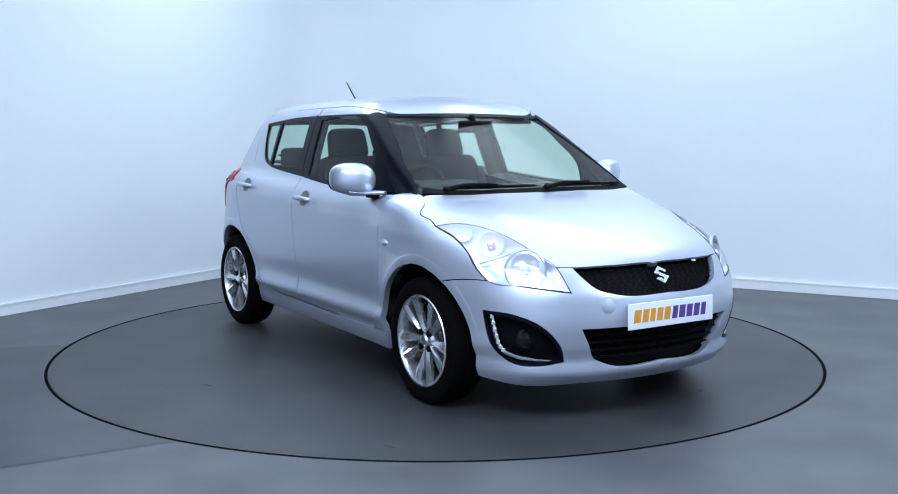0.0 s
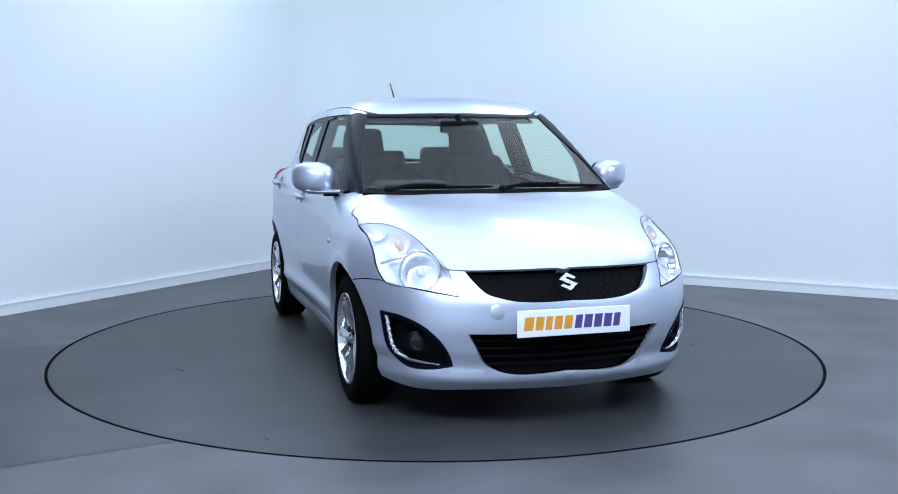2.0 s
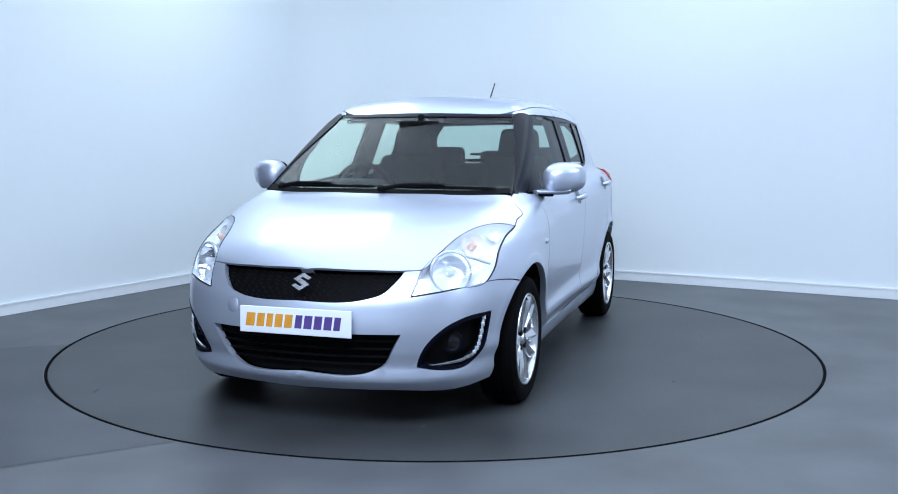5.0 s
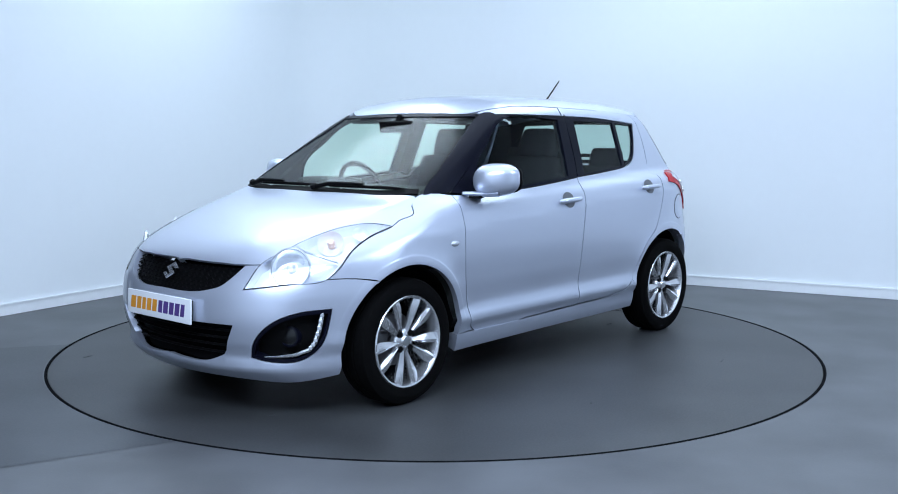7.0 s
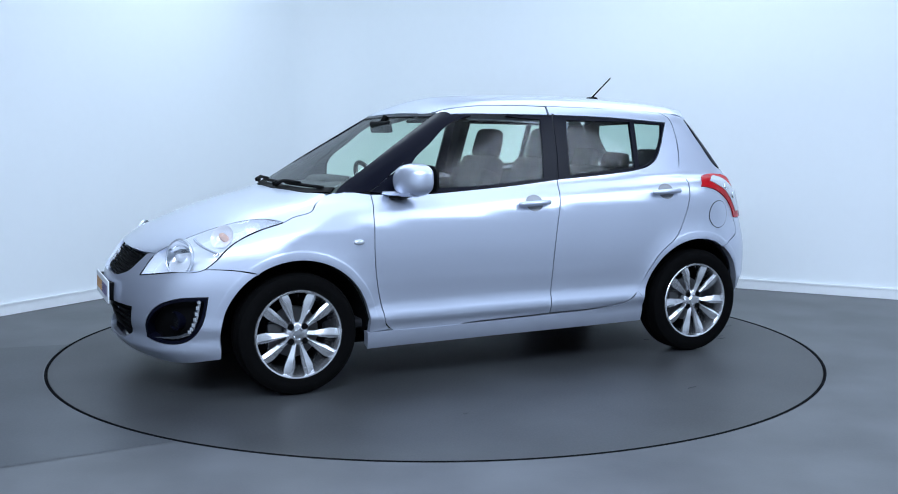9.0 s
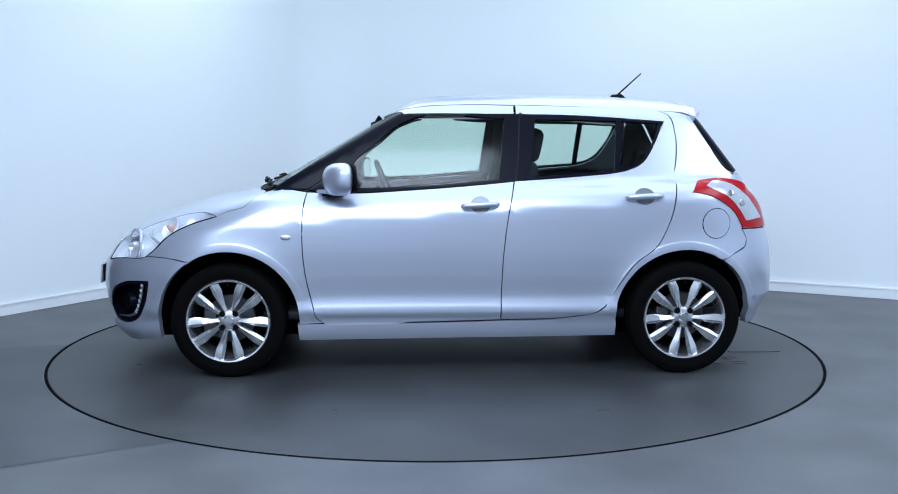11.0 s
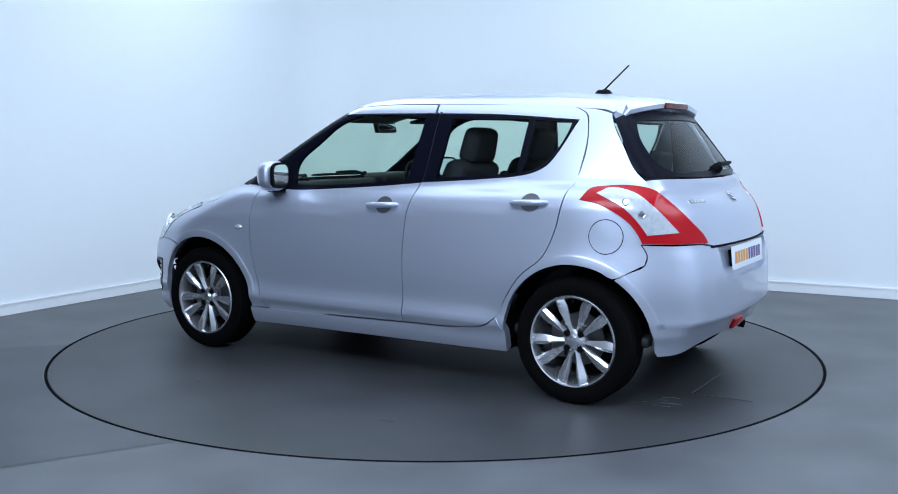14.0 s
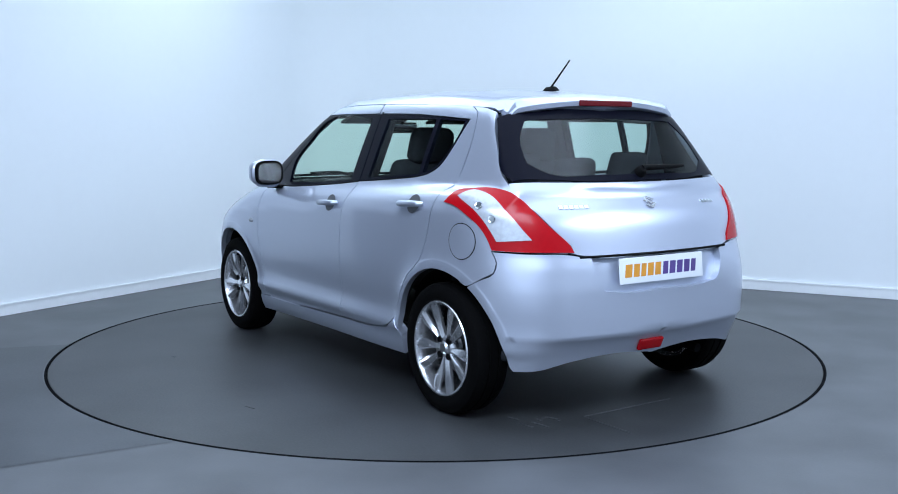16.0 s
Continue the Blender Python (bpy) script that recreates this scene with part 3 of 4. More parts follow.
def body_panels(car):
    """The painted skin; returns the doors and the tailgate for their fittings."""
    got = {}
    skin("bonnet", patch(BONNET_FRONT + LAMP_TOP + BONNET_SIDE + SCREEN_BASE, (-0.3, 0, -1), half=True), PAINT, car, whole=True)
    bumper = BONNET_FRONT + LAMP_FOOT[::-1] + LAMP_BACK[3:] + WING_SEAM + laid(arch(WB, 58, -10))[1:] + [(1.58, 0.74, 0.195), (1.74, 0.62, 0.18), (1.88, 0.40, 0.176), (1.95, 0.0, 0.178)]
    data = patch(bumper, FORE, cuts=[FOG, UPPER_GRILLE_CUT, LOWER_GRILLE_CUT], half=True, depth=0.03, lines=ARCH_LIPS)
    skin("front_bumper", data, PAINT, car, whole=True)
    wing = laid([(0.80, 0, 0.978)]) + [(0.98, 0.69, 0.99)] + BONNET_SIDE[::-1] + LAMP_TOP[4:] + LAMP_BACK + WING_SEAM + laid(arch(WB, 58, 184) + S(*DOOR_EDGE[::-1][:-1]))
    got["wing"] = pair("wing", wing, UPWARD, PAINT, car, depth=0.03, lines=ARCH_LIPS)
    got["front_door"] = pair("front_door", S(*DOOR_EDGE, *SILL_LINE, *B_SEAM, *BELT), (0, -1, 0), PAINT, car, lines=CREASES)
    got["rear_door"] = pair("rear_door", S((-0.302, 1.035), *B_SEAM[::-1][1:], (-0.227, 0.298), *REAR_EDGE, (-0.70, 1.433), (-0.318, 1.442), (-0.318, 1.391), (-0.68, 1.382), *BELT_REAR), (0, -1, 0), PAINT, car, lines=CREASES + ARCH_LIPS)
    for d, s in zip(got["front_door"], (1, -1)):
        rail = patch(S((0.345, 1.397), (0.30, 1.391), (0.25, 1.392), (-0.31, 1.391), (-0.31, 1.440), (-0.07, 1.443), (0.12, 1.438), (0.25, 1.425), (0.335, 1.404)), (0, -1, 0))
        skin("door_frame", rail if s > 0 else flip(rail), PAINT, d)
    got["sill"] = pair("sill", S((0.855, 0.283), (0.72, 0.283), (0.23, 0.283), (-0.225, 0.293), (-0.62, 0.311), (-0.73, 0.331), (-0.80, 0.38), (-0.845, 0.30), (-0.848, 0.205), (0.0, 0.195), (0.848, 0.19)), (0, -1, 0), PAINT, car, depth=0.05, lift=0.002)
    for sill, turn in zip(got["sill"], (lambda d: d, flip)):
        skin("sill_end", turn(patch(S((-0.775, 0.31), (-0.80, 0.40), (-0.852, 0.42), (-0.843, 0.30), (-0.845, 0.21), (-0.79, 0.21)), (0, -1, 0), lift=-0.0015, gap=0, depth=0.02)), PAINT, sill)
    quarter = laid(S((-0.843, 0.30), *REAR_EDGE[2:])) + [
               (-1.20, 0.555, 1.405), (-1.29, 0.555, 1.385), (-1.305, 0.58, 1.355), (-1.38, 0.62, 1.22), (-1.46, 0.65, 1.10), (-1.50, 0.65, 1.065), (-1.53, 0.645, 1.03), (-1.60, 0.66, 0.96), (-1.67, 0.60, 0.88), (-1.735, 0.50, 0.768),
               (-1.64, 0.67, 0.775)] + REAR_SEAM + laid(arch(-WB, 122, -1))
    got["quarter_panel"] = pair("quarter_panel", quarter, (0.35, -0.9, -0.15), PAINT, car, depth=0.03, lines=ARCH_LIPS)
    arc = [(-WB - 0.372 * math.cos(radians(a)), 0.78, 0.305 + 0.367 * math.sin(radians(a))) for a in (57, 50, 42, 34, 26, 18, 10, 2, -6)]
    bumper = [(-1.795, 0.0, 0.748), (-1.765, 0.41, 0.748), (-1.735, 0.50, 0.765), (-1.64, 0.67, 0.772)] + REAR_SEAM + laid(arc) + [(-1.60, 0.70, 0.245), (-1.66, 0.62, 0.25), (-1.73, 0.48, 0.275), (-1.79, 0.2, 0.285), (-1.80, 0.0, 0.285)]
    skin("rear_bumper", patch(bumper, AFT, cuts=[PLATE_BAY_CUT], half=True, depth=0.035, lines=ARCH_LIPS), PAINT, car, whole=True)
    skin("plate_bay", patch(PLATE_BAY_WIDE, (1, -0.2, 0), half=True, lift=-0.033, gap=0, depth=0), PAINT, car, whole=True)
    gate = [(-1.795, 0.0, 0.752), (-1.765, 0.41, 0.752), (-1.735, 0.50, 0.77)] + TAIL_LAMP[7:3:-1] + [(-1.50, 0.655, 1.068), (-1.51, 0.64, 1.066), (-1.63, 0.23, 1.064), (-1.64, 0.0, 1.064)]
    got["tailgate"] = skin("tailgate", patch(gate, (0.92, -0.25, -0.2), half=True), PAINT, car, whole=True)
    roof = [(0.375, 0.0, 1.4), (0.37, 0.27, 1.4), (0.35, 0.46, 1.4)] + laid(S((0.335, 1.404), (0.25, 1.425), (0.12, 1.438), (-0.07, 1.443), (-0.31, 1.440), (-0.70, 1.430), (-1.11, 1.410))) + [(-1.20, 0.555, 1.402), (-1.29, 0.548, 1.385), (-1.34, 0.45, 1.40), (-1.385, 0.15, 1.41), (-1.39, 0.0, 1.41)]
    skin("roof", patch(roof, (0, 0, -1), half=True), PAINT, car, whole=True)
    return got


def opened(outline):
    """A half outline whose middle edge lies past the middle plane, to cut a hole that is whole."""
    return [(x, y if y > 0 else -0.12, z) for x, y, z in outline]


UPPER_GRILLE_CUT, LOWER_GRILLE_CUT, PLATE_BAY_CUT = opened(UPPER_GRILLE), opened(LOWER_GRILLE), opened(PLATE_BAY)
PLATE_BAY_WIDE = [(-1.80, 0.0, 0.77), (-1.765, 0.43, 0.77), (-1.80, 0.42, 0.585), (-1.82, 0.0, 0.575)]
A_LINE = [(0.80, 0.99), (0.70, 1.06), (0.55, 1.18), (0.40, 1.305), (0.31, 1.375), (0.27, 1.392)]


def glazing(car, got):
    screen = [(0.385, 0.0, 1.395), (0.375, 0.27, 1.395), (0.345, 0.535, 1.392), (0.52, 0.575, 1.29), (0.68, 0.62, 1.19), (0.85, 0.665, 1.085), (1.0, 0.69, 0.99)] + [(x - 0.004, y, z + 0.004) for x, y, z in SCREEN_BASE]
    pane = skin("windscreen", patch(screen, (-0.8, 0, -0.6), half=True, lift=-0.004, depth=0.004), GLASS, car, "green-tinted laminated windscreen", whole=True)
    cowl = [(1.085, 0.0, 1.012), (1.07, 0.24, 1.012), (1.03, 0.52, 1.012), (0.97, 0.66, 1.012), (1.0, 0.68, 0.985)] + [(x + 0.004, y, z) for x, y, z in SCREEN_BASE]
    skin("cowl", patch(cowl, (-0.8, 0, -0.6), half=True, lift=0.003, gap=0, depth=0.01), BLACK, car, "black plastic cowl under the windscreen", whole=True)
    band = [(0.385, 0.0, 1.395), (0.375, 0.27, 1.395), (0.345, 0.50, 1.39), (0.37, 0.52, 1.375), (0.40, 0.27, 1.383), (0.408, 0.0, 1.383)]
    skin("screen_band", patch(band, (-0.8, 0, -0.6), half=True, lift=0.001, gap=0, depth=0.004), BLACK_GLOSS, car, whole=True)
    pillar = [(x, 0.70, z) for x, z in A_LINE] + [(0.30, 0.565, 1.402), (0.345, 0.525, 1.397), (0.385, 0.53, 1.37), (0.50, 0.56, 1.30), (0.66, 0.608, 1.20), (0.83, 0.655, 1.09), (0.965, 0.685, 1.0), (0.985, 0.70, 0.985), (0.90, 0.71, 0.985)]
    pair("a_pillar", pillar, (-0.55, -0.75, -0.35), BLACK_GLOSS, car, "gloss black windscreen pillar", gap=0.001, lift=0.001)
    front = S((0.56, 1.0), (0.565, 1.105), (0.43, 1.24), (0.32, 1.33), (0.25, 1.362), (-0.255, 1.367), (-0.215, 1.043), (0.26, 1.008))
    back = S((-0.425, 1.362), (-0.865, 1.355), (-0.845, 1.092), (-0.39, 1.058))
    corner = S((-0.90, 1.353), (-1.10, 1.342), (-1.085, 1.29), (-1.04, 1.205), (-0.985, 1.14), (-0.93, 1.11), (-0.88, 1.10))
    split_f = S(*[(x - 0.002, z) for x, z in A_LINE[::-1]], (0.70, 0.978), (0.54, 0.975), (0.26, 0.990), (-0.07, 1.014), (-0.305, 1.034), (-0.315, 1.10), (-0.335, 1.389), (-0.25, 1.389), (0.24, 1.390))
    split_r = S((-0.309, 1.036), (-0.38, 1.042), (-0.68, 1.064), (-0.86, 1.082), (-0.92, 1.094), (-1.0, 1.132), (-1.06, 1.212), (-1.11, 1.312), (-1.132, 1.35), (-0.68, 1.380), (-0.339, 1.389), (-0.319, 1.10))
    frames = {"front_door": patch(split_f, (0, -1, 0), cuts=[front], gap=0.0015, depth=0.02), "rear_door": patch(split_r, (0, -1, 0), cuts=[back, corner], gap=0.0015, depth=0.02)}
    panes = {"front_door": [patch(front, (0, -1, 0), gap=-0.004, lift=-0.007, depth=0.0)], "rear_door": [patch(back, (0, -1, 0), gap=-0.004, lift=-0.007, depth=0.0), patch(corner, (0, -1, 0), gap=-0.004, lift=-0.005, depth=0.0)]}
    for key in frames:
        for door, s in zip(got[key], (1, -1)):
            turn = (lambda d: d) if s > 0 else flip
            frame_ob = skin("window_frame", turn(frames[key]), BLACK_GLOSS, door, "gloss black window surround")
            for p in panes[key]:
                ob = skin("window_pane", turn(p), GLASS, door, "green-tinted side glass")
                ob.visible_shadow = False
    pane.visible_shadow = False
    gate = got["tailgate"]
    rear = skin("rear_window", patch(REAR_GLASS, (0.8, -0.1, -0.55), half=True, lift=-0.004, depth=0.0), DARK_GLASS, gate, "tinted heated rear window", whole=True)
    rear.visible_shadow = False
    skin("window_border", patch(REAR_GLASS, (0.8, -0.1, -0.55), cuts=[opened(REAR_CLEAR)], half=True, lift=0.0, gap=0.002, depth=0.006), BLACK_GLOSS, gate, "black printed border of the rear window", whole=True)


def headlamps(car):
    way = (-0.62, -0.75, -0.25)
    for s in (1, -1):
        turn = (lambda d: d) if s > 0 else flip
        flipm = (lambda b: b) if s > 0 else mirrored
        shell = skin("headlight", turn(patch(HEADLAMP, way, lift=-0.055, gap=-0.006, depth=0.0)), REFLECTOR, car, "swept-back clear headlight with chrome reflectors")
        rim = patch(HEADLAMP, way, lift=0.0, gap=0.002, depth=0.06)
        keep = [f for f in rim[1] if len(f) == 4]
        bm = bmesh.new()
        vs = [bm.verts.new(tuple(map(float, q))) for q in rim[0]]
        for f in keep:
            bm.faces.new([vs[k] for k in f])
        bmesh.ops.remove_doubles(bm, verts=bm.verts, dist=1e-4)
        bmesh.ops.delete(bm, geom=[q for q in bm.verts if not q.link_faces], context="VERTS")
        part("lamp_rim", flipm(bm), REFLECTOR, shell)
        seal = patch(HEADLAMP, way, cuts=[shrunk(HEADLAMP, way, 0.0045)], lift=0.0015, gap=0.001, depth=0.006)
        skin("lamp_seal", turn(seal), BLACK, shell, "thin dark seal round the headlight")
        lens = skin("lens", turn(patch(HEADLAMP, way, lift=0.001, gap=0.004, depth=0.003)), LENS, shell, "clear plastic lens")
        lens.visible_shadow = False
        a = (0, 72, 18)
        part("reflector", flipm(lathe([(0.085, 0.0), (0.078, -0.02), (0.06, -0.045), (0.03, -0.06), (0.0, -0.063)], (1.745, 0.605, 0.688), (0, 80, 32), 32)), CHROME, shell, "round main beam reflector")
        part("bulb", flipm(lathe([(0, 0.02), (0.014, 0.016), (0.02, 0.0), (0.02, -0.04), (0, -0.04)], (1.74, 0.60, 0.688), (0, 80, 32), 20)), REFLECTOR, shell, "capped bulb")
        part("bezel", flipm(lathe([(0.092, -0.012), (0.094, 0.0), (0.088, 0.004), (0.084, 0.0), (0.085, -0.012)], (1.745, 0.605, 0.688), (0, 80, 32), 36)), PALE_LAMP, shell)
        part("indicator_reflector", flipm(lathe([(0.062, 0.0), (0.05, -0.02), (0.03, -0.035), (0.0, -0.04)], (1.545, 0.648, 0.785), (0, 62, 44), 28)), REFLECTOR, shell, "round indicator reflector")
        part("indicator_bulb", flipm(lathe([(0, 0.022), (0.012, 0.018), (0.018, 0.004), (0.018, -0.03), (0, -0.03)], (1.54, 0.645, 0.785), (0, 62, 44), 18)), AMBER, shell, "amber indicator bulb")
        part("side_reflector", flipm(lathe([(0.04, 0.0), (0.032, -0.015), (0.015, -0.025), (0.0, -0.027)], (1.405, 0.70, 0.822), (0, 50, 60), 24)), REFLECTOR, shell)
        bar = tube([(1.66, 0.53, 0.775), (1.655, 0.60, 0.755), (1.63, 0.68, 0.735), (1.58, 0.735, 0.71)], 0.007, 8)
        part("divider", flipm(bar), PALE_LAMP, shell, "pale divider between the reflectors")


def shrunk(outline, way, d):
    """The outline moved inwards by d across the direction, still in space."""
    u, v, w = basis(way)
    p = np.array(outline, float)
    q = offset(np.stack([p @ u, p @ v], 1), d)
    return [tuple(a * u + b * v + c * w) for (a, b), c in zip(q, p @ w)]


def tail_lamps(car):
    way = (0.55, -0.82, -0.1)
    for s in (1, -1):
        turn = (lambda d: d) if s > 0 else flip
        flipm = (lambda b: b) if s > 0 else mirrored
        red = skin("tail_light", turn(patch(TAIL_LAMP, way, lift=0.007, gap=0.003, depth=0.016, step=0.02)), RED, car, "red wrap-round tail light with a clear centre")
        pale = skin("clear_lens", turn(patch(TAIL_CLEAR, way, lift=0.0105, gap=0.0, depth=0.004, step=0.02)), PALE_LAMP, red, "clear reversing and indicator lens")
        for x, y, z, r in ((-1.43, 0.738, 0.965, 0.018), (-1.51, 0.735, 0.915, 0.018)):
            p, _ = strike(np.array([[x - 0.55, y + 0.82, z + 0.1]]), np.array([[0.55, -0.82, -0.1]]) / 0.992, 2.0, 60)
            p = p[0]
            nrm = slope(p[None])[0]
            m = Vector(nrm).to_track_quat("Z", "Y").to_matrix().to_4x4()
            cup = lathe([(r, 0.0125), (r * 0.9, 0.0165), (r * 0.55, 0.0145), (0, 0.018)], count=24)
            cup.transform(Matrix.Translation(p) @ m)
            part("bulb_cup", flipm(cup), CHROME, pale)


def on_skin(start, way):
    p, _ = strike(np.array([start], float), np.array([way], float) / np.linalg.norm(way), 4.0, 90)
    return Vector(p[0]), Vector(slope(p)[0])


def number_plate(name, car, m, label):
    """A pressed plate whose print is drawn as plain slanted bars."""
    plate = part(name, block((0.525, 0.115, 0.008), (0, 0, 0.004), 0.003), PLATE, car, label)
    plate.matrix_local = m
    rnd = random.Random(3)
    x = -0.235
    for i, w in enumerate([0.052, 0.046, 0.04, 0.046, 0.046, 0, 0.042, 0.047, 0.046, 0.046, 0.040]):
        if not w:
            x += 0.004
            continue
        h = 0.0285
        pts = [(x, -h), (x + w - 0.010, -h), (x + w - 0.002, h), (x + 0.008, h)]
        part("print_bar", prism(pts, 0.0006, Matrix.Translation((0, 0, 0.0082))), ORANGE if i < 5 else PURPLE, plate, "orange printed bar" if i < 5 else "purple printed bar", False)
        x += w
    return plate


def emblem(name, car, m, scale):
    """Chrome badge: two mirrored angular hooks."""
    pts = [(-0.045, 0.012), (0.0, 0.048), (0.045, 0.022), (0.030, 0.012), (0.0, 0.026), (-0.010, 0.018), (0.042, -0.012)]
    hook = prism([(a * scale, b * scale) for a, b in pts], 0.007 * scale, None, 0.001)
    hook2 = prism([(-a * scale, -b * scale) for a, b in pts], 0.007 * scale, None, 0.001)
    ob = part(name, join(hook, hook2), ALLOY, car, "chrome badge", False)
    ob.matrix_local = m
    return ob


def facing(p, n, spin=0.0):
    """A pose on the skin: z outwards, y upwards."""
    n = Vector(n).normalized()
    y = (Vector((0, 0, 1)) - n * n.z).normalized()
    x = y.cross(n)
    m = Matrix((x, y, n)).transposed().to_4x4()
    return Matrix.Translation(p) @ m @ Matrix.Rotation(spin, 4, "Z")


def front_fittings(car):
    back = skin("upper_grille", patch(UPPER_GRILLE, (-1, -0.15, 0), half=True, lift=-0.045, gap=-0.012, depth=0.0), BLACK, car, "black honeycomb upper grille", whole=True)
    # honeycomb bars
    bars = []
    for row in range(7):
        z = 0.592 + row * 0.0165
        w = 0.30 + 0.115 * min(1, row / 3.0)
        pts = []
        for i in range(41):
            y = -w + 2 * w * i / 40
            zz = z + (0.004 if i % 2 else -0.004)
            p, n = on_skin((2.6, y, zz), (-1, 0, 0))
            pts.append(p - n * 0.022)
        bars.append(tube(pts, 0.0028, 5))
    part("grille_mesh", join(*bars), BLACK, back, "black honeycomb mesh")
    p, n = on_skin((2.6, 0, 0.645), (-1, 0, 0))
    emblem("badge", car, facing(p + n * 0.003, n), 0.92)
    low = skin("lower_grille", patch(LOWER_GRILLE, (-1, -0.15, 0), half=True, lift=-0.055, gap=-0.004, depth=0.0), BLACK, car, "black slatted lower grille", whole=True)
    for row in range(4):
        z = 0.298 + row * 0.036
        w = 0.355 + 0.022 * row
        pts = []
        for i in range(25):
            q, n = on_skin((2.6, -w + 2 * w * i / 24, z), (-1, 0, 0))
            pts.append(q - Vector((0.035, 0, 0)))
        part("grille_slat", tube(pts, 0.012, 8, 0.42), BLACK, low)
    q, n = on_skin((2.6, 0, 0.485), (-1, 0, 0))
    number_plate("number_plate", car, facing((2.034, 0, 0.487), (1, 0, 0.03)), "white front number plate with orange and purple print")
    part("plate_holder", block((0.03, 0.46, 0.09), (2.018, 0, 0.487), 0.004), BLACK, car)
    q, n = on_skin((2.6, -0.33, 0.535), (-1, 0, 0))
    eye = part("tow_cover", lathe([(0.0, 0.0015), (0.030, 0.0015), (0.0325, 0.0)], count=28), PAINT, car, "small round tow-eye cover")
    eye.matrix_local = facing(q, n)
    for s in (1, -1):
        turn = (lambda d: d) if s > 0 else flip
        flipm = (lambda b: b) if s > 0 else mirrored
        bay = skin("fog_light_bay", turn(patch(FOG, FORE, lift=-0.045, gap=-0.01, depth=0.0, step=0.02)), BLACK, car, "black fog light recess in the bumper")
        ring = skin("bay_rim", turn(patch(FOG, FORE, cuts=[shrunk(FOG, FORE, 0.016)], lift=0.002, gap=0.001, depth=0.045, step=0.02)), BLACK_GLOSS, bay, "gloss black rim")
        p, n = on_skin((2.4, 0.625, 0.385), (-1, 0, 0))
        lampm = Matrix.Translation(Vector((1.775, 0.622, 0.385))) @ Vector((0.93, 0.36, 0)).to_track_quat("Z", "Y").to_matrix().to_4x4()
        for nm, prof, mt in (("fog_light", [(0.048, -0.03), (0.048, 0.004), (0.040, 0.008), (0.036, -0.002)], BLACK_GLOSS), ("fog_reflector", [(0.037, 0.0), (0.03, -0.014), (0.012, -0.024), (0, -0.025)], CHROME), ("fog_lens", [(0.037, 0.002), (0.02, 0.008), (0, 0.010)], LENS)):
            b = lathe(prof, count=30)
            b.transform(lampm)
            part(nm, flipm(b), mt, bay)
        # the bright running-light strip: up the outer side, then along the foot
        path = [(1.672, 0.735, 0.485), (1.685, 0.727, 0.42), (1.70, 0.715, 0.36), (1.725, 0.70, 0.325), (1.77, 0.66, 0.305), (1.83, 0.605, 0.297), (1.88, 0.55, 0.293)]
        pts = []
        for a in path:
            q, n = on_skin(Vector(a) + Vector((0.78, 0.62, 0)) * 0.6, (-0.78, -0.62, 0))
            pts.append(q - n * 0.010)
        part("running_light_rail", flipm(tube(pts, [0.012, 0.013, 0.013, 0.012, 0.010, 0.008, 0.005], 8)), CHROME, bay, "chrome strip of the running light")
        for i in range(7):
            u = i / 6 * 2.7
            k = int(u)
            c = pts[k].lerp(pts[k + 1], u - k)
            part("running_light_cell", flipm(block((0.012, 0.016, 0.017), c + Vector((0.006, 0.005, 0)), 0.003, (0, 0, 38))), PALE_LAMP, bay)
        q, n = on_skin((0.905, 1.6, 0.748), (0, -1, 0))
        rep = part("side_repeater", flipm(transformed(lathe([(0, 0.012), (0.5, 0.011), (0.85, 0.007), (1.0, 0.0)], count=28), facing(q, n) @ Matrix.Diagonal((0.029, 0.0145, 1, 1)))), PALE_LAMP, car, "small clear oval side repeater")


def transformed(bm, m):
    bm.transform(m)
    return bm


